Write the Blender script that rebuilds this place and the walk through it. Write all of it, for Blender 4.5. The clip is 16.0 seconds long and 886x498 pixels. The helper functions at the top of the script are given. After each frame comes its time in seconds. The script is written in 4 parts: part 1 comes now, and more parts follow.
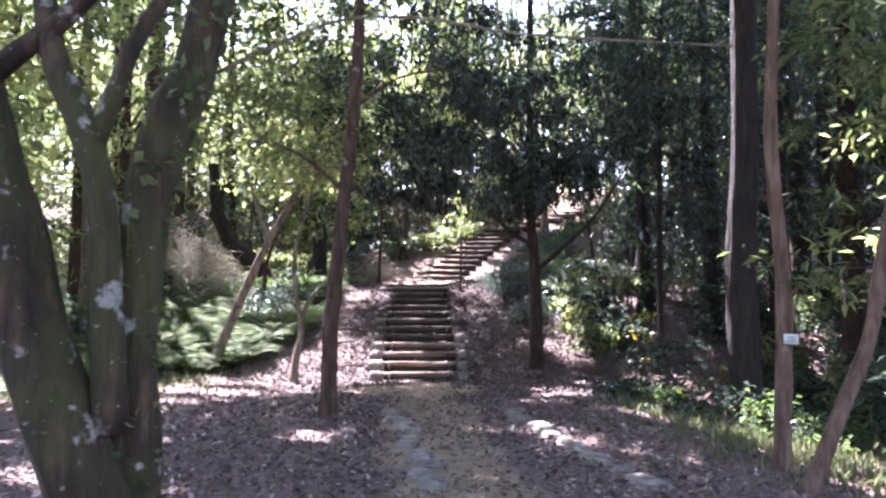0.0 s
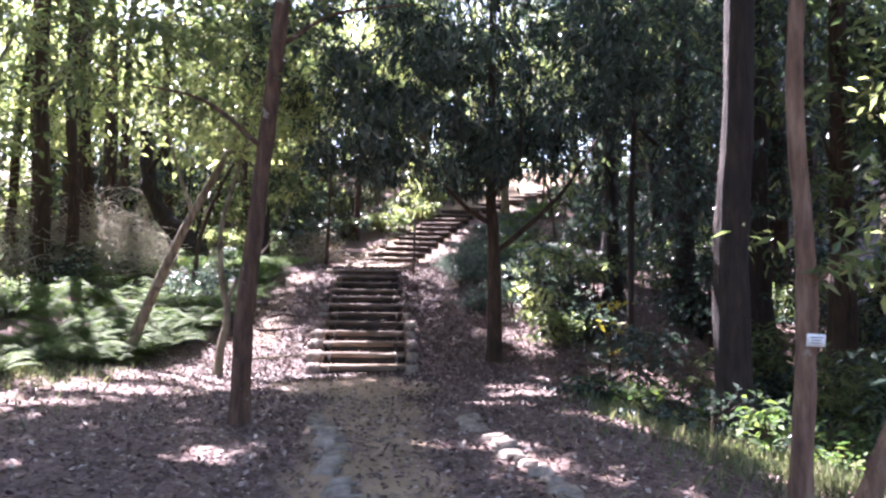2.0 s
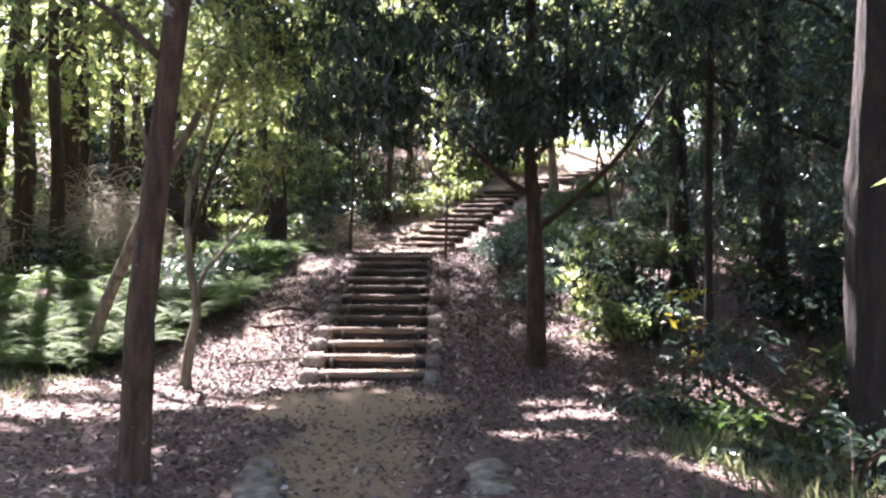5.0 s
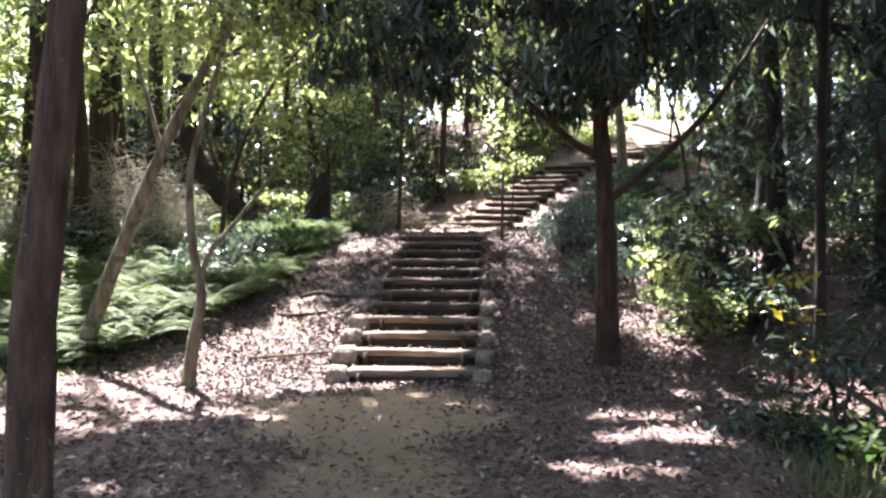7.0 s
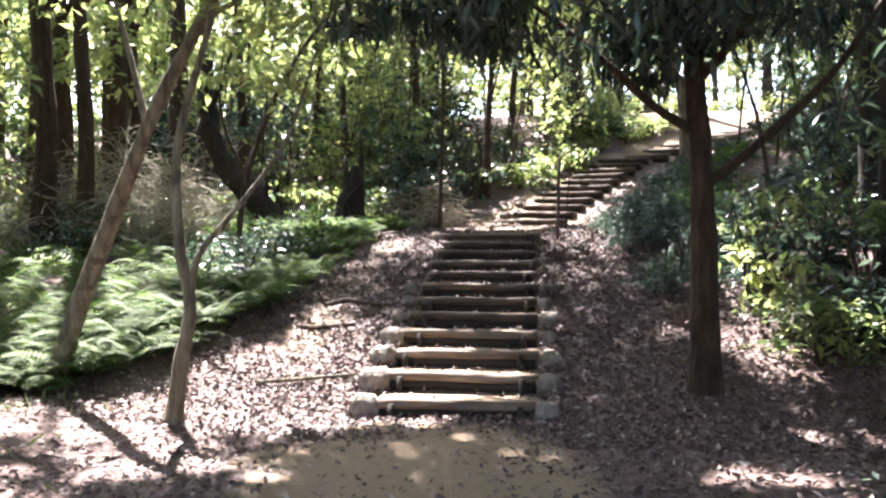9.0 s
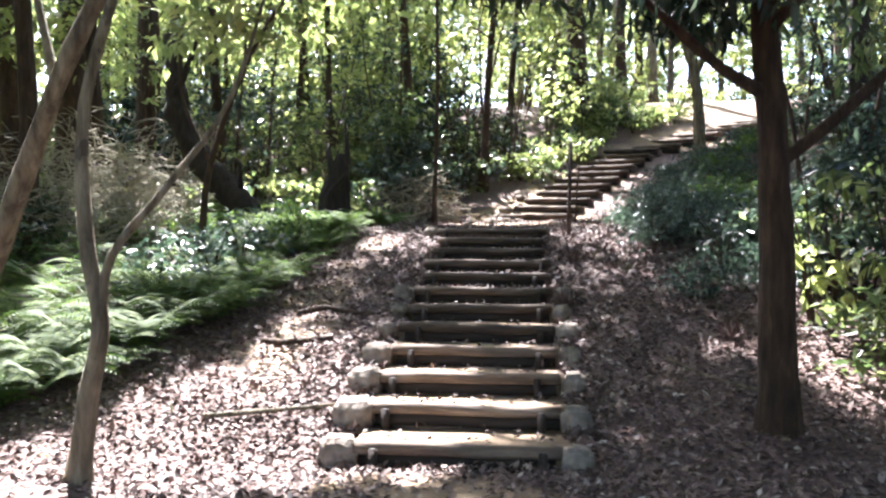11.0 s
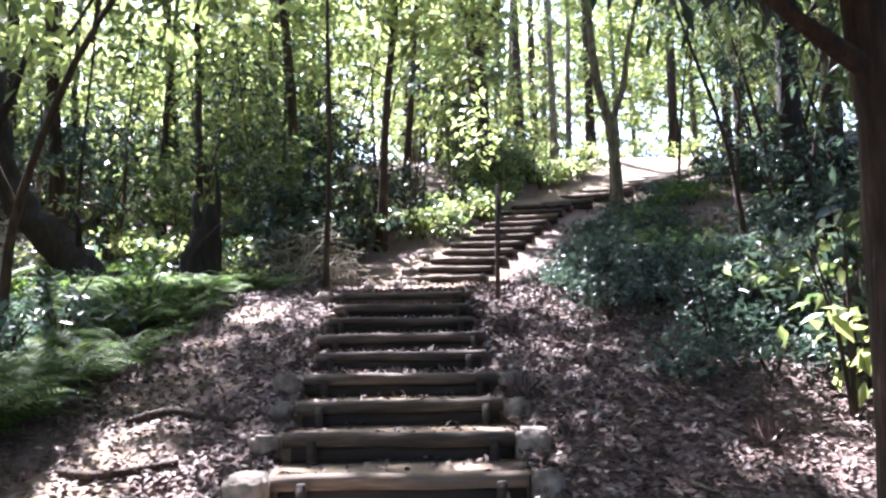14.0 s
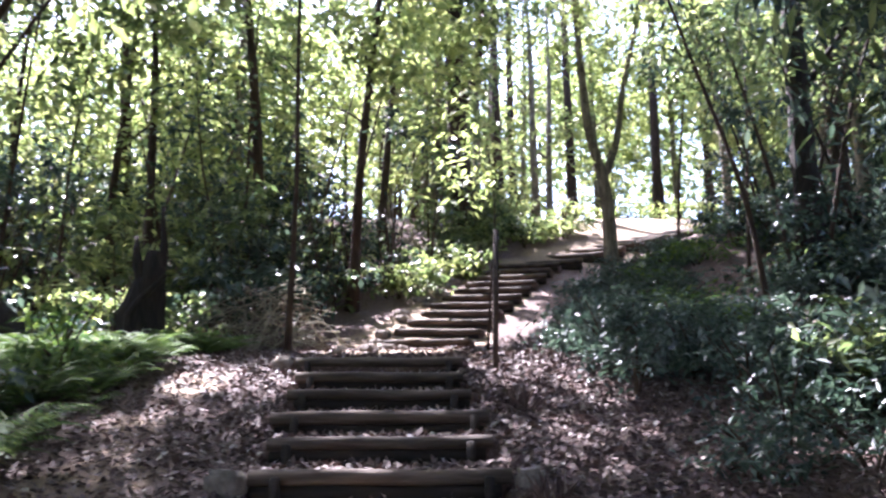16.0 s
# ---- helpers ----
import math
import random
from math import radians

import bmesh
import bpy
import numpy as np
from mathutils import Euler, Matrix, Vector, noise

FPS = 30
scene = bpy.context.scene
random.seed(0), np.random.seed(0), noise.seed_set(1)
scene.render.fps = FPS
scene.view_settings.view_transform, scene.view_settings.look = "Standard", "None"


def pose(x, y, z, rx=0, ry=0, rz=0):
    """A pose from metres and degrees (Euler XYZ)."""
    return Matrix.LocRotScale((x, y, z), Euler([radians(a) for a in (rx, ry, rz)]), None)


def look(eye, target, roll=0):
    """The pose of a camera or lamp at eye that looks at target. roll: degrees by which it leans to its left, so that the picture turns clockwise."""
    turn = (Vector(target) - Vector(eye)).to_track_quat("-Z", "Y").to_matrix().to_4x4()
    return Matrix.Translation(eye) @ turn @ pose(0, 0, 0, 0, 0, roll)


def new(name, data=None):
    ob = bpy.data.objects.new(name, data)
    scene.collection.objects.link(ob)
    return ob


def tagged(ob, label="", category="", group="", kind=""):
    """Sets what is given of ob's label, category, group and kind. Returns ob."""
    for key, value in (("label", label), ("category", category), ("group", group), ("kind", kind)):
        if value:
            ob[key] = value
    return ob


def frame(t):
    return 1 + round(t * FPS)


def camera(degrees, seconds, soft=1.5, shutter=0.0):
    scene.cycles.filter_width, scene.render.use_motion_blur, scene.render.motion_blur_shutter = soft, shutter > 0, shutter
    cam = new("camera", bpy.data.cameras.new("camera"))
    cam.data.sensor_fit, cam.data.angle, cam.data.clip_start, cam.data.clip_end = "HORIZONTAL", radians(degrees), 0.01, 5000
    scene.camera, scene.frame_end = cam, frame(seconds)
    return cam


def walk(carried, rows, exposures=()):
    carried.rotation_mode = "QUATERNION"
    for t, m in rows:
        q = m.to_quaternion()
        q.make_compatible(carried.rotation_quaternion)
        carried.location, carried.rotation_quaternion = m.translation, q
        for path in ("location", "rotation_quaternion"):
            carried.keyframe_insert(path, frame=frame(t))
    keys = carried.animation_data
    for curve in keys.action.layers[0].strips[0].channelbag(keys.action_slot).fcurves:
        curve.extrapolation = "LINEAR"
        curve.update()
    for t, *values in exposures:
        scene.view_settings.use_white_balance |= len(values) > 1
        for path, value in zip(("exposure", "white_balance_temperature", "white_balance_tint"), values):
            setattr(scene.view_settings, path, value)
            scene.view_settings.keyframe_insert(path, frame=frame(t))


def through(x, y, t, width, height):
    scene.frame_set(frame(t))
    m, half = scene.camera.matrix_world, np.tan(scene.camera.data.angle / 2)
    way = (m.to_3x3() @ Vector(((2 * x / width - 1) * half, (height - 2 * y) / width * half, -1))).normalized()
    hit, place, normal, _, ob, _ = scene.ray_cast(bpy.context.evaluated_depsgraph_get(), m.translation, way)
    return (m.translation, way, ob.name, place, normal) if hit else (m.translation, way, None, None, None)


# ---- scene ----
cam = camera(57.9, 16.0, soft=2.4, shutter=0.25)
METRES, EYE, TILT, LEAN, TURN = 14.0, 1.54, 3.5, 0.0, 0.0
ROWS = [
    (0.0, 0.0, 0.0, 0.0, 0.0, 0.0, -0.0),
    (0.5, 0.0026, 0.0309, -0.0025, -2.53, -0.16, 0.36),
    (1.0, 0.0081, 0.0562, -0.0036, -3.11, -1.4, 0.03),
    (1.5, 0.0091, 0.0847, -0.004, -3.81, -1.97, -0.51),
    (2.0, 0.0132, 0.118, -0.0067, -2.89, -1.13, -0.97),
    (2.5, 0.0154, 0.1503, -0.0094, -2.09, -1.08, -1.41),
    (3.0, 0.0177, 0.1797, -0.0118, -2.75, -0.43, -0.52),
    (3.5, 0.0233, 0.2146, -0.0149, -2.35, -1.76, -0.25),
    (6.0, 0.0566, 0.3758, -0.0269, 3.53, -2.12, -1.17),
    (6.5, 0.056, 0.4083, -0.0299, 4.51, -2.6, -1.36),
    (7.0, 0.0546, 0.4385, -0.0335, 5.28, -3.11, 0.09),
    (7.5, 0.0515, 0.4712, -0.0355, 7.05, -2.62, 1.12),
    (8.0, 0.0447, 0.5044, -0.036, 7.22, -1.93, 1.07),
    (8.5, 0.0415, 0.5395, -0.0401, 7.4, -2.04, 0.88),
    (9.0, 0.0336, 0.5719, -0.0431, 8.14, -2.95, 0.35),
    (11.5, 0.0081, 0.7176, -0.0508, 7.12, -3.11, 0.33),
    (12.0, 0.0011, 0.7467, -0.0503, 6.04, -2.63, -0.0),
    (12.5, -0.0029, 0.7807, -0.0526, 5.06, -1.39, 0.08),
    (13.0, -0.0108, 0.808, -0.0533, 2.1, 0.83, -0.88),
    (13.5, -0.0169, 0.8365, -0.0551, -0.36, 2.34, 0.31),
    (14.0, -0.0185, 0.8663, -0.0566, -0.49, 1.53, 0.96),
    (14.5, -0.0208, 0.898, -0.057, -0.85, 1.6, 0.42),
    (15.0, -0.0216, 0.9251, -0.0589, -0.02, 3.8, 1.11),
    (15.5, -0.0255, 0.9567, -0.0604, 1.58, 6.23, 0.34),
    (16.0, -0.0302, 0.9844, -0.0599, -2.73, 6.21, 0.2),
]
EXPOSURES = [(0.0, 3.5, 5700, 34), (3.5, 3.35, 5950, 31), (9.0, 3.4, 6150, 19), (12.0, 3.38, 5750, 17), (14.5, 3.22, 5600, 24), (16.0, 3.05, 5600, 27)]
walk(cam, [(t, pose(0, 0, EYE, TILT, LEAN, TURN) @ pose(METRES * x, METRES * y, METRES * z, 90 + pitch, roll, yaw)) for t, x, y, z, yaw, pitch, roll in ROWS], EXPOSURES)

# ---- sky and sun ----
SUN_DIR = Vector((-0.30, 0.62, 0.95)).normalized()     # towards the sun
world = bpy.data.worlds.new("world")
scene.world = world
world.use_nodes = True
wn = world.node_tree
sky = wn.nodes.new("ShaderNodeTexSky")
sky.sky_type, sky.sun_disc = "NISHITA", False
sky.sun_elevation = math.asin(SUN_DIR.z)
sky.sun_rotation = math.atan2(SUN_DIR.x, SUN_DIR.y)
sky.air_density, sky.dust_density = 1.0, 2.0
wn.links.new(sky.outputs[0], wn.nodes["Background"].inputs[0])
wn.nodes["Background"].inputs[1].default_value = 0.12
sun = new("sun", bpy.data.lights.new("sun", "SUN"))
sun.data.energy, sun.data.angle, sun.data.color = 5.0, radians(0.6), (1.0, 0.95, 0.86)
sun.matrix_world = look(SUN_DIR * 50, (0, 0, 0))

# ---- materials ----
def material(name, rough=0.8):
    m = bpy.data.materials.new(name)
    m.use_nodes = True
    b = m.node_tree.nodes["Principled BSDF"]
    b.inputs["Roughness"].default_value = rough
    return m, m.node_tree, b


def node(tree, kind, **values):
    n = tree.nodes.new(kind)
    for key, value in values.items():
        n.inputs[key.replace("_", " ")].default_value = value
    return n


def ramp(tree, fac, stops):
    r = tree.nodes.new("ShaderNodeValToRGB")
    while len(r.color_ramp.elements) < len(stops):
        r.color_ramp.elements.new(0.5)
    for e, (at, c) in zip(r.color_ramp.elements, stops):
        e.position, e.color = at, (*c, 1)
    tree.links.new(fac, r.inputs[0])
    return r.outputs[0]


def mixed(tree, fac, a, b, blend="MIX"):
    n = tree.nodes.new("ShaderNodeMix")
    n.data_type, n.blend_type = "RGBA", blend
    for value, at in ((fac, 0), (a, 6), (b, 7)):
        if isinstance(value, (int, float)):
            n.inputs[at].default_value = value
        elif isinstance(value, tuple):
            n.inputs[at].default_value = (*value, 1)
        else:
            tree.links.new(value, n.inputs[at])
    return n.outputs[2]


def noise_of(tree, scale, detail=4.0, stretch=None, rough=0.6):
    geo = tree.nodes.new("ShaderNodeNewGeometry")
    out = geo.outputs["Position"]
    if stretch:
        mp = tree.nodes.new("ShaderNodeMapping")
        mp.inputs["Scale"].default_value = stretch
        tree.links.new(out, mp.inputs[0])
        out = mp.outputs[0]
    n = node(tree, "ShaderNodeTexNoise", Scale=scale, Detail=detail, Roughness=rough)
    tree.links.new(out, n.inputs["Vector"])
    return n.outputs["Fac"]


def bumped(tree, b, height, strength=0.5, distance=0.02):
    n = node(tree, "ShaderNodeBump", Strength=strength, Distance=distance)
    tree.links.new(height, n.inputs["Height"])
    tree.links.new(n.outputs[0], b.inputs["Normal"])


def bark(name, dark, mid, light, spots=None, spot_level=0.62, moss=0.0):
    m, t, b = material(name, 0.9)
    fine = noise_of(t, 14, 6, (1, 1, 0.22))
    col = ramp(t, fine, [(0.3, dark), (0.52, mid), (0.75, light)])
    if moss:
        col = mixed(t, ramp(t, noise_of(t, 2.2, 5), [(0.5 - moss, (0, 0, 0)), (0.62, (0.9, 0.9, 0.9))]), col, (0.055, 0.058, 0.014))
    if spots:
        col = mixed(t, ramp(t, noise_of(t, 5.5, 4), [(spot_level, (0, 0, 0)), (spot_level + 0.05, (0.8, 0.8, 0.8))]), col, spots)
        col = mixed(t, ramp(t, noise_of(t, 34, 2), [(0.69, (0, 0, 0)), (0.75, (0.5, 0.5, 0.5))]), col, spots)
    t.links.new(col, b.inputs["Base Color"])
    bumped(t, b, noise_of(t, 24, 6, (1, 1, 0.16)), 1.0, 0.06)
    return m


def leaf_material(name, colours, gloss=0.45, through=0.45, lit=1.6):
    m, t, b = material(name, gloss)
    rnd = t.nodes.new("ShaderNodeNewGeometry").outputs["Random Per Island"]
    n = len(colours)
    col = ramp(t, rnd, [(i / max(1, n - 1), c) for i, c in enumerate(colours)])
    t.links.new(col, b.inputs["Base Color"])
    b.inputs["Specular IOR Level"].default_value = 0.5
    tr = t.nodes.new("ShaderNodeBsdfTranslucent")
    t.links.new(mixed(t, 1.0, col, (1.0 * lit, 1.05 * lit, 0.85 * lit), "MULTIPLY"), tr.inputs[0])
    mix = t.nodes.new("ShaderNodeMixShader")
    mix.inputs[0].default_value = through
    t.links.new(b.outputs[0], mix.inputs[1])
    t.links.new(tr.outputs[0], mix.inputs[2])
    t.links.new(mix.outputs[0], t.nodes["Material Output"].inputs[0])
    return m


BARK_DARK = bark("dark_brown_bark", (0.014, 0.007, 0.004), (0.047, 0.025, 0.013), (0.1, 0.058, 0.033))
# Black stands in for shade on the leaning log and right-hand trunks.
BARK_BLACK = bark("rotten_and_shaded_bark", (0.008, 0.005, 0.004), (0.022, 0.014, 0.01), (0.05, 0.033, 0.022))
TWIG = bark("dry_grey_twig", (0.16, 0.145, 0.1), (0.34, 0.31, 0.225), (0.52, 0.48, 0.37))
BARK_SPOT = bark("lichened_bark", (0.024, 0.012, 0.007), (0.085, 0.044, 0.026), (0.155, 0.094, 0.06), (0.26, 0.24, 0.19), 0.65)
BARK_RED = bark("reddish_slim_bark", (0.06, 0.032, 0.02), (0.17, 0.096, 0.062), (0.28, 0.178, 0.122), (0.3, 0.25, 0.2), 0.66)
BARK_MOSS = bark("mossy_bark", (0.007, 0.004, 0.002), (0.042, 0.023, 0.012), (0.15, 0.095, 0.05), (0.42, 0.4, 0.35), 0.615, 0.12)
BARK_GREY = bark("grey_tan_bark", (0.06, 0.047, 0.03), (0.175, 0.143, 0.094), (0.32, 0.275, 0.195), (0.07, 0.055, 0.04), 0.58)
# Dark bluish colour carries the shade of the crowns and their sky sheen.
LEAF_DARK = leaf_material("shade_dark_glossy_leaf", [(0.026, 0.042, 0.034), (0.038, 0.06, 0.048), (0.055, 0.08, 0.064), (0.085, 0.108, 0.088)], 0.25, 0.28, 1.8)
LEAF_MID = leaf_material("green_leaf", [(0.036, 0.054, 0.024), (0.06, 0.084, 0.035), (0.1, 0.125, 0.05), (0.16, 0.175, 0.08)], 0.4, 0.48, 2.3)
# Paler and yellower colour stands in for sun on and through the leaves.
LEAF_LIT = leaf_material("sunlit_yellow_green_leaf", [(0.07, 0.09, 0.036), (0.13, 0.155, 0.06), (0.19, 0.21, 0.085), (0.27, 0.27, 0.12)], 0.4, 0.52, 2.4)
# Darker, bluer green with the shade of the bank in its colour.
LEAF_BANK = leaf_material("blue_green_bank_leaf", [(0.022, 0.042, 0.036), (0.036, 0.062, 0.05), (0.06, 0.092, 0.072), (0.1, 0.135, 0.105)], 0.4, 0.28, 1.6)
LEAF_YELLOW = leaf_material("yellow_leaf", [(0.3, 0.26, 0.03), (0.4, 0.33, 0.05)], 0.5, 0.5, 1.5)
LEAF_FERN = leaf_material("fern_leaf", [(0.03, 0.058, 0.02), (0.05, 0.09, 0.026), (0.085, 0.13, 0.032), (0.135, 0.175, 0.042)], 0.75, 0.4, 1.9)
LEAF_GRASS = leaf_material("grass_blade", [(0.07, 0.1, 0.045), (0.13, 0.15, 0.075), (0.22, 0.21, 0.12)], 0.6, 0.35, 1.4)

LITTER, t, b = material("dry_fallen_leaf", 0.7)
t.links.new(ramp(t, t.nodes.new("ShaderNodeNewGeometry").outputs["Random Per Island"],
                 [(0.0, (0.045, 0.026, 0.022)), (0.45, (0.105, 0.065, 0.056)), (0.82, (0.18, 0.122, 0.105)), (0.95, (0.3, 0.24, 0.21)), (1.0, (0.46, 0.4, 0.36))]), b.inputs["Base Color"])

GROUND, t, b = material("forest_soil", 0.95)
fine, coarse, speck = noise_of(t, 22, 8), noise_of(t, 1.3, 5), noise_of(t, 60, 4)
soil = ramp(t, fine, [(0.3, (0.05, 0.03, 0.025)), (0.5, (0.125, 0.08, 0.068)), (0.7, (0.22, 0.155, 0.135))])
sand = ramp(t, speck, [(0.3, (0.2, 0.14, 0.09)), (0.7, (0.31, 0.225, 0.148))])
att = t.nodes.new("ShaderNodeAttribute")
att.attribute_name = "bare"
wear = t.nodes.new("ShaderNodeMath")
wear.operation = "MULTIPLY_ADD"
t.links.new(coarse, wear.inputs[0])
wear.inputs[1].default_value = 0.8
t.links.new(att.outputs["Fac"], wear.inputs[2])
col = mixed(t, ramp(t, wear.outputs[0], [(0.62, (0, 0, 0)), (0.85, (1, 1, 1))]), soil, sand)
t.links.new(col, b.inputs["Base Color"])
bumped(t, b, fine, 0.7, 0.04)

TIMBER, t, b = material("weathered_timber", 0.85)
grain = noise_of(t, 16, 6, (0.12, 1, 1))
col = ramp(t, grain, [(0.3, (0.05, 0.035, 0.026)), (0.52, (0.155, 0.11, 0.08)), (0.75, (0.3, 0.23, 0.175))])
t.links.new(mixed(t, ramp(t, noise_of(t, 3, 5), [(0.52, (0, 0, 0)), (0.7, (0.7, 0.7, 0.7))]), col, (0.07, 0.055, 0.042)), b.inputs["Base Color"])
bumped(t, b, grain, 0.6, 0.015)
# Near black: the shade of the risers is put into this timber's colour.
TIMBER_DARK, t, b = material("riser_shade_timber", 0.85)
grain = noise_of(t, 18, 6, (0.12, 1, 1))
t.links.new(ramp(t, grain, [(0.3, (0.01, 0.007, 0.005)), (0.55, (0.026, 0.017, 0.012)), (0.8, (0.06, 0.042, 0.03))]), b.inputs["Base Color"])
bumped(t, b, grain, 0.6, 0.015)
# Darker tone of the timber, for the fifth step and all above it.
TIMBER_UPPER, t, b = material("darker_step_timber", 0.88)
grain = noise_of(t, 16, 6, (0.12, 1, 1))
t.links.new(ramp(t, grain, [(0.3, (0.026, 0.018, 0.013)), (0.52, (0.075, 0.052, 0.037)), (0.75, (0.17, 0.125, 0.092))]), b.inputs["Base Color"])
bumped(t, b, grain, 0.7, 0.018)
STONE, t, b = material("grey_sandstone", 0.9)
t.links.new(ramp(t, noise_of(t, 9, 7), [(0.3, (0.1, 0.08, 0.065)), (0.55, (0.24, 0.2, 0.165)), (0.75, (0.37, 0.325, 0.275))]), b.inputs["Base Color"])
bumped(t, b, noise_of(t, 30, 6), 0.6, 0.02)
METAL, t, b = material("rusty_post_steel", 0.7)
t.links.new(ramp(t, noise_of(t, 30, 5), [(0.3, (0.03, 0.02, 0.016)), (0.7, (0.09, 0.055, 0.04))]), b.inputs["Base Color"])
PAPER, t, b = material("white_plastic_tag", 0.5)
t.links.new(ramp(t, noise_of(t, 40, 3), [(0.3, (0.68, 0.68, 0.66)), (0.7, (0.82, 0.82, 0.8))]), b.inputs["Base Color"])
INK, t, b = material("grey_ink", 0.6)
b.inputs["Base Color"].default_value = (0.2, 0.2, 0.22, 1)

# ---- terrain ----
def lerp_table(v, table):
    return float(np.interp(v, [a for a, _ in table], [c for _, c in table]))


RISE, RUN, FIRST_Y = 0.152, 0.6, 15.1
PROFILE = [(-30, 0.3), (0, 0.14), (9, 0.15), (13, 0.04), (15.0, 0.0), (21.8, 1.74), (22.2, 1.82), (26.5, 2.12), (31.9, 4.15), (33, 4.72), (34, 5.2), (38, 6.7), (60, 9.2), (120, 13.0), (500, 20.0)]


BANK_EDGE = [(0, 1.2), (26, 1.2), (30, 2.7), (32, 4.2), (36, 10.5), (60, 40)]


def smooth(a, c, v):
    v = min(1.0, max(0.0, (v - a) / (c - a)))
    return v * v * (3 - 2 * v)


def stair_x(y):
    return -0.43 - 0.036 * (y - FIRST_Y)


def height(x, y):
    z = lerp_table(y, PROFILE)
    z += smooth(21, 29, y) * 0.37 * min(3.5, max(0.0, x - lerp_table(y, BANK_EDGE)))
    z -= 0.17 * max(0.0, x - 2.2) * (1 - smooth(13, 18, y)) if x < 12 else 1.67 * (1 - smooth(13, 18, y))
    z += 0.05 * max(0.0, min(4.0, -2.0 - x)) * (1 - smooth(16, 20, y))
    z += 0.05 * noise.noise((x * 0.7, y * 0.7, 0)) + 0.02 * noise.noise((x * 3, y * 3, 5))
    if 15.05 < y < 22.0 and abs(x - stair_x(y)) < 0.78:
        z -= 0.16
    return z


def graded(lo, hi, step, out_lo, out_hi):
    mid = list(np.arange(lo, hi, step))
    a, s = [], step
    v = lo
    while v > out_lo:
        s *= 1.22
        v -= s
        a.append(v)
    c, s, v = [], step, mid[-1]
    while v < out_hi:
        s *= 1.22
        v += s
        c.append(v)
    return a[::-1] + mid + c


def mesh_from(name, verts, faces):
    me = bpy.data.meshes.new(name)
    me.from_pydata(verts, [], faces)
    me.update()
    return me


def build_ground():
    xs, ys = graded(-6, 6, 0.16, -500, 500), graded(2, 34, 0.17, -500, 500)
    verts = [(x, y, height(x, y)) for y in ys for x in xs]
    n = len(xs)
    faces = [(j * n + i, j * n + i + 1, j * n + n + i + 1, j * n + n + i) for j in range(len(ys) - 1) for i in range(n - 1)]
    me = mesh_from("ground", verts, faces)
    me.shade_smooth()
    bare = me.attributes.new("bare", "FLOAT", "POINT")
    bare.data.foreach_set("value", [bareness(x, y) for x, y, _ in verts])
    me.materials.append(GROUND)
    return tagged(new("ground", me), "brown leaf-littered forest soil with a bare sandy path", "ground", kind="structure")


def bareness(x, y):
    w = noise.noise((x * 1.1, y * 1.1, 9)) * 0.35
    pad = 1 - smooth(0.5, 1.15, math.hypot((x + 0.45) / 1.25, (y - 13.2) / 2.0) + w)
    track = (1 - smooth(0.25, 0.9, abs(x - 0.15 + 0.05 * (y - 5)) + w)) * (1 - smooth(13, 15, y)) * 0.55
    upper = (1 - smooth(0.8, 1.4, abs(x + 0.55 - 0.42 * max(0, y - 26)) + w)) * smooth(21.8, 22.6, y) * (1 - smooth(29.5, 31, y)) * 0.6
    left = (1 - smooth(0.2, 0.6, abs(x + 2.35 + 0.02 * (y - 18)) + w)) * smooth(15, 17, y) * (1 - smooth(21, 23, y)) * 0.38
    clear = smooth(31, 32.5, y) * (1 - smooth(0.8, 1.6, abs(y - 32.2 - 0.64 * (x - 2.9)) + w)) * 0.4
    # Pale sand laid on the clearing to help its sunlit glare.
    bright = 1 - smooth(0.6, 1.2, math.hypot((x - 5.4) / 2.4, (y - 37.2) / 2.6) + w)
    return max(pad * 0.85, track, upper, left, clear, bright)


build_ground()

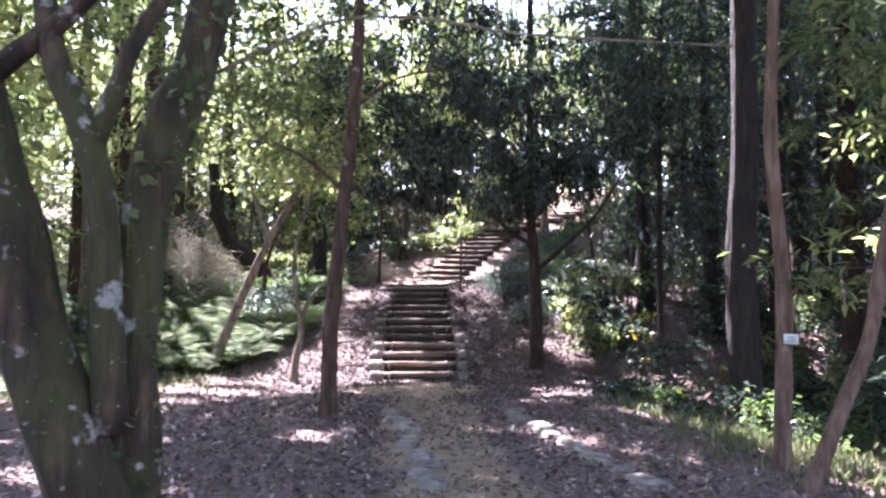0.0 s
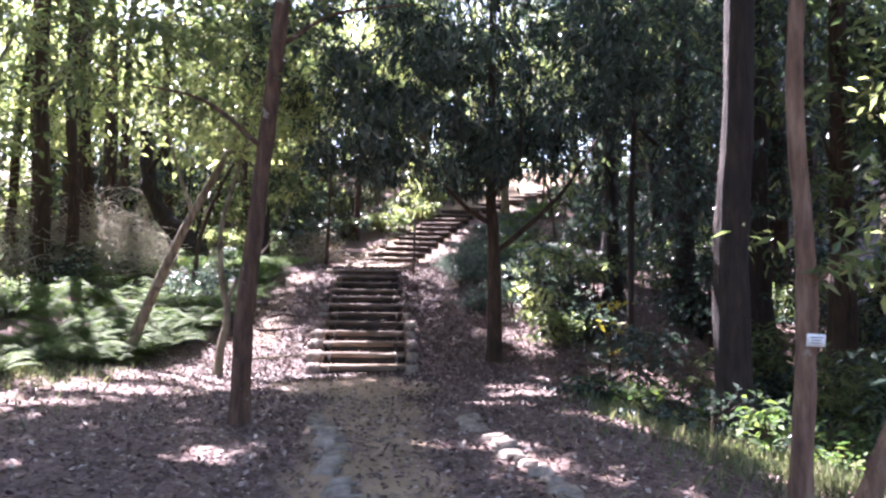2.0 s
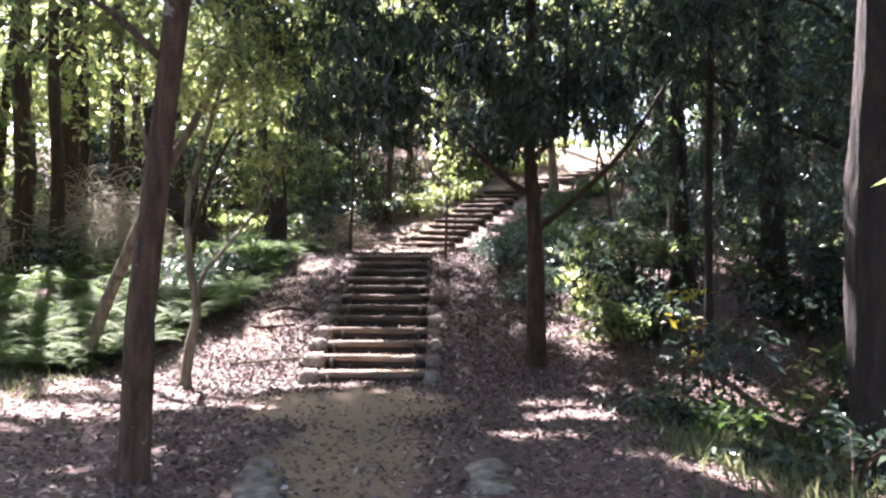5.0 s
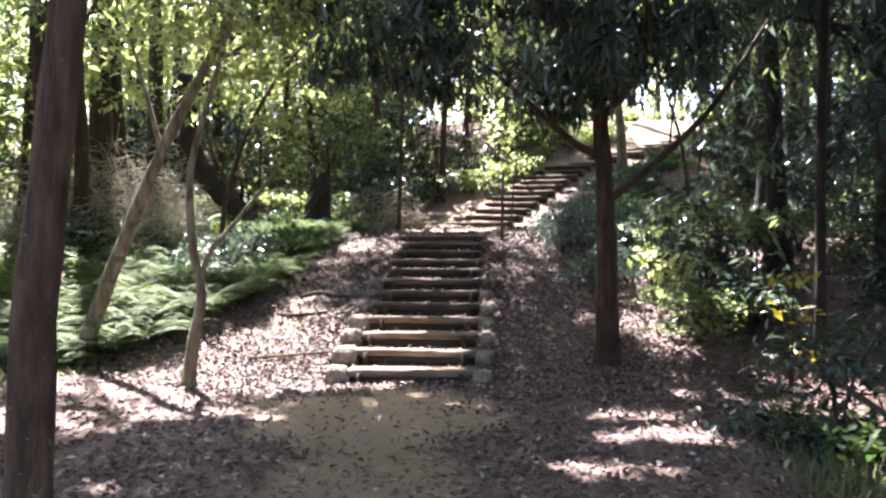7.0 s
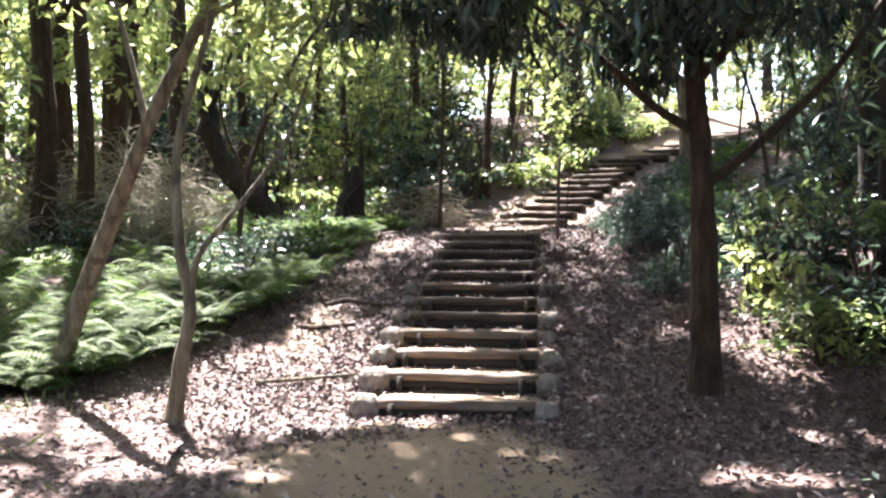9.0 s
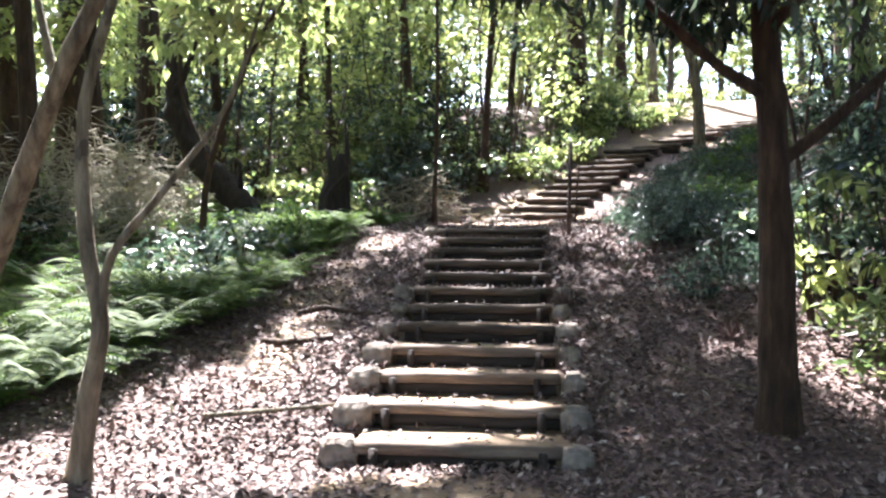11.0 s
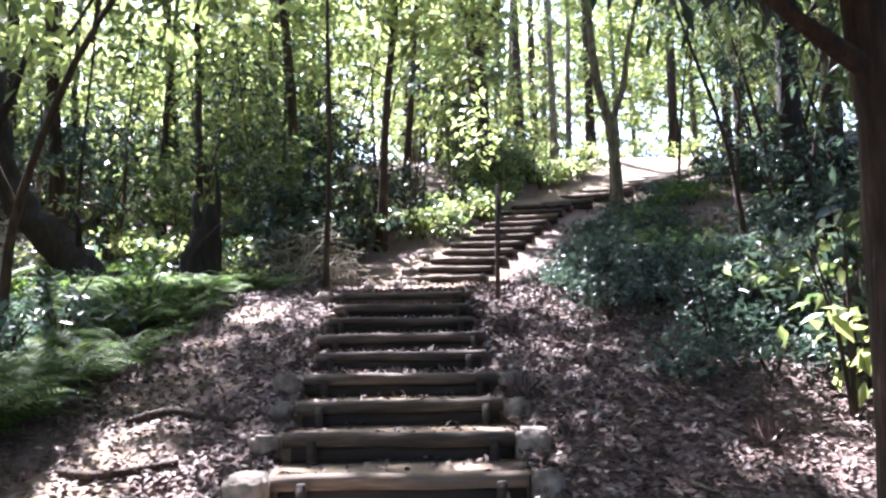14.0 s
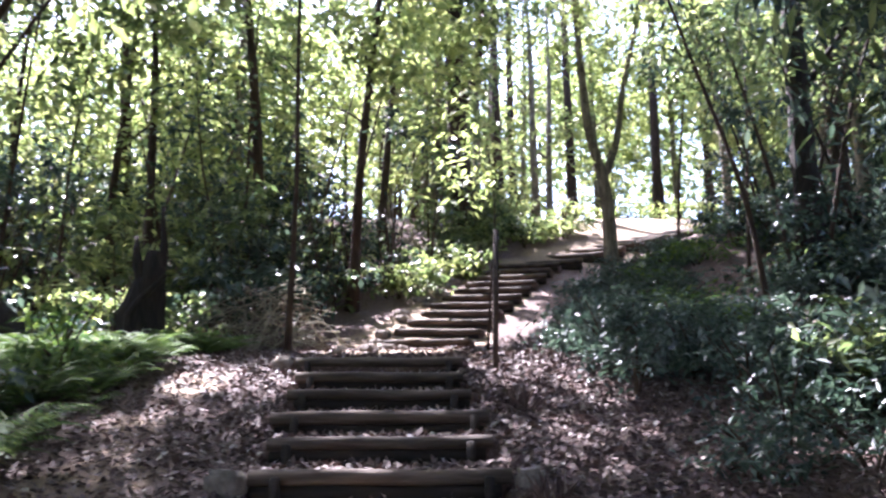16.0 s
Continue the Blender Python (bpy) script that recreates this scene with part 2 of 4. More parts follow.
# ---- makers ----
rng = np.random.default_rng(7)
# Ground ellipses chosen to be sunlit; gaps() clears leaves off their sun rays.
LIT_PATCHES = [(-2.3, 15.4, 1.4, 0.8), (-3.4, 15.0, 1.0, 0.9), (-2.6, 14.9, 1.6, 0.9), (4.6, 8.6, 1.3, 1.0), (3.6, 9.6, 0.5, 0.4), (-1.9, 15.8, 1.1, 0.55), (-3.4, 13.6, 0.9, 0.35), (-2.1, 12.9, 0.7, 0.22), (-5.2, 10.2, 1.6, 0.7), (-4.6, 15.6, 1.0, 0.8),
               (-5.5, 17.0, 1.2, 0.8), (4.9, 6.9, 1.2, 0.8), (2.0, 12.4, 0.5, 0.25), (1.4, 11.2, 0.35, 0.2), (2.5, 10.3, 0.4, 0.3), (2.4, 15.1, 0.3, 0.12), (-4.5, 19.0, 1.0, 1.2), (-6.0, 21.5, 1.6, 1.2), (-3.5, 22.5, 0.8, 0.8), (-4.6, 26.0, 1.5, 1.0), (-7.2, 25.5, 1.6, 1.5), (-2.4, 27.6, 0.9, 0.6),
               (-0.9, 25.2, 1.0, 1.3), (0.2, 27.6, 1.3, 1.3), (1.2, 30.0, 1.2, 1.2), (-1.9, 21.3, 0.5, 0.35), (0.9, 23.0, 0.4, 0.8), (6.5, 36.0, 4.0, 5.0), (-0.6, 16.0, 0.5, 0.25),
               (-1.2, 8.2, 0.3, 0.15), (0.9, 8.6, 0.35, 0.12), (1.3, 7.7, 0.3, 0.1), (-3.6, 11.9, 0.8, 0.2),
               (-2.6, 16.0, 1.7, 1.0), (-3.5, 16.2, 0.9, 0.5), (-2.0, 15.2, 0.8, 0.45), (-2.3, 17.2, 0.3, 0.45), (-2.2, 21.4, 0.4, 0.3), (-6.8, 17.8, 1.6, 1.0), (-3.0, 6.2, 0.6, 0.3), (-5.2, 21.8, 1.2, 1.0), (-0.9, 25.3, 1.0, 1.1), (-0.5, 26.8, 0.9, 1.0), (0.3, 28.6, 0.9, 1.1), (-2.9, 15.4, 1.5, 0.6), (-4.3, 14.6, 1.2, 0.5), (2.7, 16.3, 0.16, 0.14), (1.8, 13.3, 0.35, 0.18), (2.35, 17.5, 0.5, 0.35), (2.6, 16.9, 0.35, 0.3), (2.6, 19.2, 0.3, 0.25), (0.95, 21.6, 0.5, 0.5), (2.9, 18.0, 0.45, 0.4), (-5.8, 12.6, 1.6, 0.8), (-4.2, 12.2, 1.2, 0.25), (1.05, 8.6, 0.3, 0.14)]
spark = random.Random(31)
LIT_PATCHES += [(spark.uniform(3.2, 11), spark.uniform(10, 25), spark.uniform(0.15, 0.4), spark.uniform(0.12, 0.4)) for k in range(52)]


def gaps(p, keep=0.0, margin=0.12):
    """Which leaf places stay clear of the openings cut for sun on LIT_PATCHES."""
    k = (p[:, 2] - np.interp(p[:, 1], [0, 15, 40], [0.1, 0.1, 6.0])) / SUN_DIR.z
    gx, gy = p[:, 0] - SUN_DIR.x * k, p[:, 1] - SUN_DIR.y * k
    gz = np.interp(gy, [a for a, _ in PROFILE], [c for _, c in PROFILE])
    k = (p[:, 2] - gz) / SUN_DIR.z
    gx, gy = p[:, 0] - SUN_DIR.x * k, p[:, 1] - SUN_DIR.y * k
    inside = np.zeros(len(p), bool)
    for x, y, a, c in LIT_PATCHES:
        ux, uy = (gx - x) / (a + margin), (gy - y) / (c + margin)
        th = np.arctan2(uy, ux)
        inside |= ux ** 2 + uy ** 2 < 1 + 0.35 * np.sin(3 * th + x * 5) + 0.3 * np.sin(7 * th + y * 3)
    return ~inside | (k < 1.1) | (rng.random(len(p)) < keep)


def leaf_arrays(p, size, aspect=0.4, droop=0.35, spread=0.6):
    n = len(p)
    a = rng.uniform(0, 2 * np.pi, n)
    e = rng.normal(-droop, 0.45, n)
    d = np.stack([np.cos(a) * np.cos(e), np.sin(a) * np.cos(e), np.sin(e)], 1)
    up = np.stack([rng.normal(0, spread, n), rng.normal(0, spread, n), np.ones(n)], 1)
    s = np.cross(d, up)
    s /= np.linalg.norm(s, axis=1, keepdims=True) + 1e-9
    nn = np.cross(s, d)
    L = (size * rng.uniform(0.65, 1.3, n))[:, None]
    w = L * aspect * 0.5
    v = np.empty((n, 4, 3))
    v[:, 0] = p
    v[:, 1] = p + d * L * 0.45 + s * w + nn * L * 0.07
    v[:, 2] = p + d * L - nn * L * 0.06
    v[:, 3] = p + d * L * 0.45 - s * w + nn * L * 0.07
    return v.reshape(-1, 3)


def leaf_mesh(name, v, mat):
    n = len(v) // 4
    me = bpy.data.meshes.new(name)
    me.vertices.add(n * 4)
    me.vertices.foreach_set("co", v.astype(np.float32).ravel())
    base = np.arange(n)[:, None] * 4
    idx = np.concatenate([base + 0, base + 1, base + 2, base + 0, base + 2, base + 3], 1).ravel()
    me.loops.add(n * 6)
    me.loops.foreach_set("vertex_index", idx.astype(np.int32))
    me.polygons.add(n * 2)
    me.polygons.foreach_set("loop_start", (np.arange(n * 2) * 3).astype(np.int32))
    me.update(calc_edges=True)
    me.materials.append(mat)
    return me


def child(name, me, parent, label=""):
    ob = new(name, me)
    ob.parent = parent
    return tagged(ob, label) if label else ob


def base_of(name, x, y, label, category, group="", z=None):
    ob = new(name)
    ob.location = (x, y, height(x, y) if z is None else z)
    ob.empty_display_size = 0.2
    return tagged(ob, label, category, group)


def curve_through(points, steps=5):
    """A smooth line through the points."""
    pts = [Vector(p) for p in points]
    pts = [pts[0] * 2 - pts[1]] + pts + [pts[-1] * 2 - pts[-2]]
    out = []
    for i in range(1, len(pts) - 2):
        a, b0, c, d = pts[i - 1:i + 3]
        for k in range(steps):
            s = k / steps
            out.append(0.5 * ((2 * b0) + (c - a) * s + (2 * a - 5 * b0 + 4 * c - d) * s * s + (3 * b0 - a - 3 * c + d) * s ** 3))
    return out + [pts[-2]]


def tube(points, r0, r1, segs=9, steps=5, wobble=0.2, flare=0.0, offset=(0, 0, 0)):
    line = curve_through(points, steps)
    verts, faces = [], []
    off = Vector(offset)
    n = len(line)
    for i, p in enumerate(line):
        d = (line[min(i + 1, n - 1)] - line[max(i - 1, 0)]).normalized()
        ref = Vector((1, 0, 0)) if abs(d.x) < 0.8 else Vector((0, 1, 0))
        s = d.cross(ref).normalized()
        u = s.cross(d)
        f = i / (n - 1)
        r = r0 + (r1 - r0) * f + flare * r0 * max(0, 1 - f * n / 2.5) ** 2
        for k in range(segs):
            a = 2 * math.pi * k / segs
            q = s * math.cos(a) + u * math.sin(a)
            rr = r * (1 + wobble * noise.noise((p + q * 0.3) * 3.1) + wobble * 0.8 * math.sin(3 * a + i) * (flare > 0) * max(0, 1 - f * 6))
            verts.append(p + q * rr - off)
    for i in range(n - 1):
        for k in range(segs):
            faces.append((i * segs + k, i * segs + (k + 1) % segs, (i + 1) * segs + (k + 1) % segs, (i + 1) * segs + k))
    faces += [tuple(range(segs - 1, -1, -1)), tuple(range((n - 1) * segs, n * segs))]
    return verts, faces


def tube_mesh(name, mat, points, r0, r1, **more):
    me = mesh_from(name, *tube(points, r0, r1, **more))
    me.shade_smooth()
    me.materials.append(mat)
    return me


def clumps(centre, radii, count, per, spread):
    """Leaf places gathered in uneven clumps in an ellipsoid."""
    d = rng.normal(size=(count, 3))
    d /= np.linalg.norm(d, axis=1, keepdims=True)
    c = np.array(centre) + d * (rng.random((count, 1)) ** 0.4) * np.array(radii)
    p = np.repeat(c, per, 0)
    size = np.repeat(rng.uniform(0.45, 1.25, (count, 1)), per, 0)
    return p + rng.normal(size=p.shape) * spread * size * np.array([1, 1, 0.4])


def crown(parent, name, p, size, mat, filtered=True, **more):
    if filtered:
        p = p[gaps(p, 0.0, 0.08 + size * 0.5)]
    p = p - np.array(parent.location)
    return child(name, leaf_mesh(name, leaf_arrays(p, size, **more), mat), parent)


def stems(parent, mat, lines, names=None):
    for i, (points, r0, r1) in enumerate(lines):
        child((names or ["trunk"] + ["limb"] * 30)[i], tube_mesh("limb", mat, points, r0, r1, offset=parent.location, flare=0.5 if i == 0 else 0, segs=12 if i == 0 and r0 > 0.08 else 7), parent)


def forest_tree(x, y, tall, radius, mat, leafmat, low, wide, clump_count, per, size, label, lean=0.0, droop=0.35, aspect=0.4, group="forest trees", filtered=True):
    ob = base_of("tree", x, y, label, "tree", group)
    z = ob.location.z
    a = random.uniform(0, 6.28)
    dx, dy = math.cos(a) * lean * tall, math.sin(a) * lean * tall
    top = Vector((x + dx, y + dy, z + tall))
    lines = [([(x, y, z - 0.15), (x + dx * 0.2 + random.uniform(-.06, .06), y + dy * 0.2, z + tall * 0.3), (x + dx * 0.6 + random.uniform(-.12, .12), y + dy * 0.6, z + tall * 0.65), top], radius, radius * 0.3)]
    for k in range(5):
        f = random.uniform(max(0.25, low / tall), 0.95)
        b = random.uniform(0, 6.28)
        p = Vector((x + dx * f, y + dy * f, z + tall * f))
        e = p + Vector((math.cos(b), math.sin(b), random.uniform(0.2, 0.9))) * wide * random.uniform(0.5, 0.9)
        lines.append(([p, p.lerp(e, 0.5) + Vector((0, 0, random.uniform(-.1, .25))), e], radius * 0.32 * (1.2 - f), radius * 0.06))
    stems(ob, mat, lines)
    p = clumps((x + dx * 0.7, y + dy * 0.7, z + (low + tall + 0.6) / 2), (wide, wide, (tall + 0.6 - low) / 2), clump_count, per, 0.36)
    crown(ob, "crown", p, size, leafmat, droop=droop, aspect=aspect, filtered=filtered)
    return ob


# ---- stairs of logs ----
def log_mesh(name, mat, length, radius, squash=1.0):
    pts = [(-length / 2, 0, 0), (-length / 6, 0, 0.004), (length / 6, 0, -0.004), (length / 2, 0, 0)]
    v, f = tube(pts, radius, radius * 0.96, segs=12, steps=4, wobble=0.09)
    me = mesh_from(name, [(x, y * squash, z) for x, y, z in v], f)
    me.shade_smooth()
    me.materials.append(mat)
    return me


def box_mesh(name, mat, sx, sy, sz, bevel, rough=0.0, cuts=0):
    bm = bmesh.new()
    bmesh.ops.create_cube(bm, size=1)
    bmesh.ops.scale(bm, vec=(sx, sy, sz), verts=bm.verts)
    bmesh.ops.bevel(bm, geom=bm.edges[:], offset=bevel, segments=2, affect="EDGES")
    if cuts:
        bmesh.ops.subdivide_edges(bm, edges=[e for e in bm.edges if e.calc_length() > 0.07], cuts=cuts, use_grid_fill=True)
    seed = random.uniform(0, 50)
    for v in bm.verts:
        v.co += noise.noise_vector(v.co * 7 + Vector((seed, 0, 0))) * rough
    me = bpy.data.meshes.new(name)
    bm.to_mesh(me)
    bm.free()
    me.shade_smooth()
    me.materials.append(mat)
    return me


def timber_step(x, y, z, width, turn, radius=0.046, stakes=True, group="steps of the lower flight", mat=None):
    ob = new("timber_step")
    ob.matrix_world = pose(x, y, z, 0, random.uniform(-0.7, 0.7), turn)
    tagged(ob, "dark timber log step with a darker log beneath" if mat else "weathered round timber log step with a darker log beneath", "step", group)
    log = child("log", log_mesh("log", mat or TIMBER, width, radius), ob)
    log.location = (0, 0.0, -radius)
    # The lower log and stakes carry the shade below the log in their colour.
    low = child("lower_log", log_mesh("lower_log", TIMBER_DARK, width * 0.96, radius * 1.15, 0.8), ob, "lower log coloured dark for the riser's shade")
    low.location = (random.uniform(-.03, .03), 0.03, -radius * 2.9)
    if stakes:
        for s in (-1, 1):
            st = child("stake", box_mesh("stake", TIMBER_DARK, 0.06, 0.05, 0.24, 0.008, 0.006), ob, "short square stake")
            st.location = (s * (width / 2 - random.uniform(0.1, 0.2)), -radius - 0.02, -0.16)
    return ob


def stone_block(x, y, z, sx, sy, sz, turn, label="rough grey stone block beside a step", group="stones edging the steps"):
    ob = new("stone_block", box_mesh("stone_block", STONE, sx, sy, sz, 0.035, 0.028, 2))
    ob.matrix_world = pose(x, y, z + sz / 2, random.uniform(-6, 6), random.uniform(-6, 6), turn)
    return tagged(ob, label, "stone", group)


WIDTHS = [1.42, 1.46, 1.5, 1.5, 1.52, 1.5, 1.55, 1.5, 1.62, 1.5, 1.5, 1.62]
for i in range(12):
    y = FIRST_Y + RUN * i
    z = RISE * (i + 1)
    x = stair_x(y)
    w = WIDTHS[i]
    timber_step(x, y, z, w, random.uniform(-1.3, 1.3), random.uniform(0.043, 0.052), mat=TIMBER_UPPER if i > 3 else None)
    tread = new("stair_tread", box_mesh("stair_tread", GROUND, w + 0.1, RUN if i < 11 else 0.7, 0.22, 0.01, 0.012, 3))
    tread.matrix_world = pose(x, y + RUN / 2 + 0.03, z - 0.145)
    worn = tread.data.attributes.new("bare", "FLOAT", "POINT")
    worn.data.foreach_set("value", [0.5 if i < 6 else 0.2] * len(tread.data.vertices))
    tagged(tread, "packed earth tread with fallen leaves", "tread", kind="structure")
    if i < 7 or i == 11:
        s = random.uniform(0.19, 0.25) if i < 4 else random.uniform(0.13, 0.19)
        stone_block(x - w / 2 - 0.12, y + 0.0, z - s * 0.95, s + 0.04, s, s, random.uniform(-12, 12))
    if i < 7:
        s = random.uniform(0.18, 0.23)
        stone_block(x + w / 2 + 0.11, y + 0.02, z - s * 1.0, s, s, s, random.uniform(-18, 18))

for i in range(11):
    f = i / 10
    x, y, z = -0.1 + 2.2 * f + 0.25 * f * f, 26.6 + 5.1 * f, 2.28 + 2.0 * f
    timber_step(x, y, z, random.uniform(1.38, 1.58), -10 - 8 * f + random.uniform(-3, 3), random.uniform(0.045, 0.058), False, "steps of the upper flight", TIMBER_UPPER)
    tread = new("stair_tread", box_mesh("stair_tread", GROUND, 1.5, 0.52, 0.2, 0.01, 0.012, 3))
    tread.matrix_world = pose(x + 0.06, y + 0.28, z - 0.125, 0, 0, -10 - 8 * f)
    tagged(tread, "packed earth tread of the upper flight", "tread", kind="structure")
for i in range(10):
    f = i / 9
    x, y = 2.9 + 5.6 * f, 32.2 + 3.6 * f
    timber_step(x, y, height(x, y) + 0.14, 1.7, -28 - 10 * f, 0.07, False, "steps of the top flight", TIMBER_UPPER)

# ---- trees beside the path ----
def left_tree():
    x, y = -1.34, 9.45
    ob = base_of("tree", x, y, "straight lichened dark tree trunk beside the path", "tree")
    z = ob.location.z
    stems(ob, BARK_SPOT, [([(x, y, z - 0.2), (x + 0.02, y, z + 1), (x + 0.14, y + 0.05, z + 2.4), (x + 0.32, y + 0.05, z + 4.5), (x + 0.3, y + 0.2, z + 8)], 0.1, 0.06),
                          ([(x + 0.12, y, z + 2.7), (x - 0.5, y + 0.4, z + 3.2), (x - 1.2, y + 0.6, z + 3.4)], 0.03, 0.008),
                          ([(x + 0.2, y, z + 3.6), (x + 0.8, y + 0.3, z + 4.1), (x + 1.6, y + 0.5, z + 4.3)], 0.03, 0.008)])
    p = np.concatenate([clumps((x - 0.9, y + 0.7, z + 3.7), (1.7, 1.4, 0.75), 45, 26, 0.22), clumps((x + 0.3, y + 0.3, z + 6.5), (2.4, 2.2, 1.8), 90, 40, 0.3), clumps((x - 1.5, y + 1.6, z + 5.2), (2.6, 1.6, 1.3), 90, 40, 0.26)])
    crown(ob, "crown", p, 0.13, LEAF_MID, droop=0.5)


def right_tree():
    x, y = 1.83, 15.75
    ob = base_of("tree", x, y, "dark brown tree with a broad low hanging crown by the stairs", "tree")
    z = ob.location.z
    stems(ob, BARK_DARK, [([(x, y, z - 0.2), (x - 0.01, y, z + 1), (x - 0.04, y, z + 2.2), (x - 0.1, y, z + 3.4), (x - 0.1, y - 0.2, z + 7.5)], 0.145, 0.06),
                          ([(x - 0.02, y, z + 1.9), (x + 0.55, y + 0.2, z + 2.35), (x + 1.3, y + 0.3, z + 3.1), (x + 2.0, y + 0.4, z + 4.2)], 0.06, 0.02),
                          ([(x - 0.05, y, z + 2.4), (x - 0.5, y - 0.15, z + 2.65), (x - 1.2, y - 0.2, z + 3.3), (x - 2.2, y - 0.3, z + 4.0)], 0.055, 0.015),
                          ([(x - 0.05, y, z + 2.9), (x + 0.3, y - 0.6, z + 3.4), (x + 0.2, y - 1.6, z + 4.2)], 0.05, 0.015),
                          ([(x - 0.05, y, z + 3.2), (x - 0.7, y - 0.7, z + 4.0), (x - 1.4, y - 1.7, z + 4.6)], 0.05, 0.015)])
    p = np.concatenate([clumps((x - 1.3, y - 1.0, z + 5.0), (3.2, 2.2, 2.1), 240, 74, 0.28), clumps((x - 0.4, y - 0.6, z + 3.6), (2.2, 1.4, 0.8), 80, 52, 0.22),
                        clumps((x + 1.2, y + 0.2, z + 5.5), (1.9, 1.8, 1.9), 80, 60, 0.3)])
    crown(ob, "crown", p, 0.19, LEAF_DARK, droop=0.8, aspect=0.27, filtered=True)


def leaning_tree():
    x, y = -4.45, 15.2
    ob = base_of("tree", x, y, "leaning grey-tan slender tree rising from the ferns", "tree")
    z = ob.location.z
    stems(ob, BARK_GREY, [([(x, y, z - 0.15), (x + 0.45, y - 0.1, z + 0.9), (x + 0.95, y - 0.2, z + 2.0), (x + 1.35, y - 0.35, z + 2.7), (x + 2.0, y - 0.3, z + 4.0), (x + 2.3, y, z + 5.5)], 0.1, 0.035),
                          ([(x + 1.2, y - 0.3, z + 2.45), (x + 0.9, y - 0.1, z + 3.2), (x + 0.5, y, z + 4.4)], 0.04, 0.012),
                          ([(x + 1.7, y - 0.3, z + 3.4), (x + 2.5, y - 0.2, z + 3.9), (x + 3.2, y, z + 4.8)], 0.03, 0.01)])
    crown(ob, "crown", clumps((x + 1.7, y, z + 4.6), (2.2, 1.6, 1.3), 90, 30, 0.24), 0.13, LEAF_LIT)


def sapling():
    x, y = -2.63, 14.2
    ob = base_of("sapling", x, y, "thin twisted forked sapling beside the path", "tree")
    z = ob.location.z
    stems(ob, BARK_GREY, [([(x, y, z - 0.1), (x + 0.05, y, z + 0.45), (x + 0.14, y, z + 0.95), (x + 0.04, y, z + 1.5), (x + 0.0, y + 0.05, z + 2.3), (x + 0.25, y + 0.1, z + 3.3), (x + 0.6, y, z + 4.4)], 0.075, 0.02),
                          ([(x + 0.13, y, z + 0.85), (x + 0.2, y, z + 1.35), (x + 0.5, y + 0.05, z + 1.75), (x + 0.9, y + 0.1, z + 2.3), (x + 1.15, y + 0.1, z + 3.0)], 0.035, 0.01)])
    crown(ob, "crown", np.concatenate([clumps((x + 0.5, y, z + 4.0), (1.3, 1.0, 0.9), 45, 26, 0.22), clumps((x + 0.9, y + 0.1, z + 2.9), (0.5, 0.4, 0.4), 9, 14, 0.15)]), 0.12, LEAF_LIT)


def slim_tree():
    x, y = 3.0, 7.25
    ob = base_of("tree", x, y, "slim reddish-brown straight trunk with a white tag", "tree")
    z = ob.location.z
    stems(ob, BARK_RED, [([(x, y, z - 0.2), (x + 0.06, y, z + 0.8), (x + 0.1, y + 0.05, z + 1.7), (x + 0.02, y + 0.05, z + 2.9), (x + 0.05, y, z + 4.2), (x + 0.2, y, z + 7.5)], 0.085, 0.045),
                         ([(x + 0.08, y, z + 1.5), (x + 0.35, y - 0.1, z + 1.75), (x + 0.8, y - 0.2, z + 1.8)], 0.012, 0.004)])
    p = np.concatenate([clumps((x + 0.45, y - 0.1, z + 1.8), (0.6, 0.4, 0.3), 9, 8, 0.1), clumps((x + 0.2, y, z + 6.4), (2, 2, 1.5), 50, 40, 0.3), clumps((x + 1.4, y + 0.6, z + 2.9), (1.1, 0.8, 1.0), 26, 14, 0.2), clumps((x + 1.2, y + 1.8, z + 3.0), (1.2, 1.2, 1.9), 60, 16, 0.2)])
    crown(ob, "crown", p, 0.17, LEAF_MID, aspect=0.33)
    crown(ob, "side_foliage", np.concatenate([clumps((x + 1.7, y + 0.3, z + 3.2), (0.8, 0.8, 1.5), 34, 13, 0.2), clumps((x + 0.5, y - 0.2, z + 1.75), (0.45, 0.3, 0.35), 7, 6, 0.1)]), 0.16, LEAF_LIT, aspect=0.33, filtered=False)
    tag = new("tag", box_mesh("tag", PAPER, 0.13, 0.012, 0.09, 0.004))
    tag.matrix_world = pose(x + 0.1, y - 0.085, z + 1.16, 4, 2, -5)
    tagged(tag, "small white plastic tag fixed to a slim trunk", "sign")
    for k, w in enumerate((0.09, 0.07, 0.08)):
        child("text_line", box_mesh("text_line", INK, w, 0.003, 0.008, 0.001), tag).location = (0, -0.008, 0.022 - 0.02 * k)


def leaning_right():
    x, y = 2.75, 6.3
    ob = base_of("tree", x, y, "bare brown trunk leaning away from the path", "tree")
    z = ob.location.z
    stems(ob, BARK_RED, [([(x, y, z - 0.2), (x + 0.3, y, z + 0.5), (x + 0.62, y + 0.05, z + 1.2), (x + 0.8, y + 0.1, z + 2.0), (x + 1.2, y + 0.1, z + 3.6)], 0.075, 0.04)])
    crown(ob, "crown", clumps((x + 1.5, y + 0.3, z + 4.0), (1.3, 1.2, 1.0), 30, 30, 0.3), 0.16, LEAF_MID)


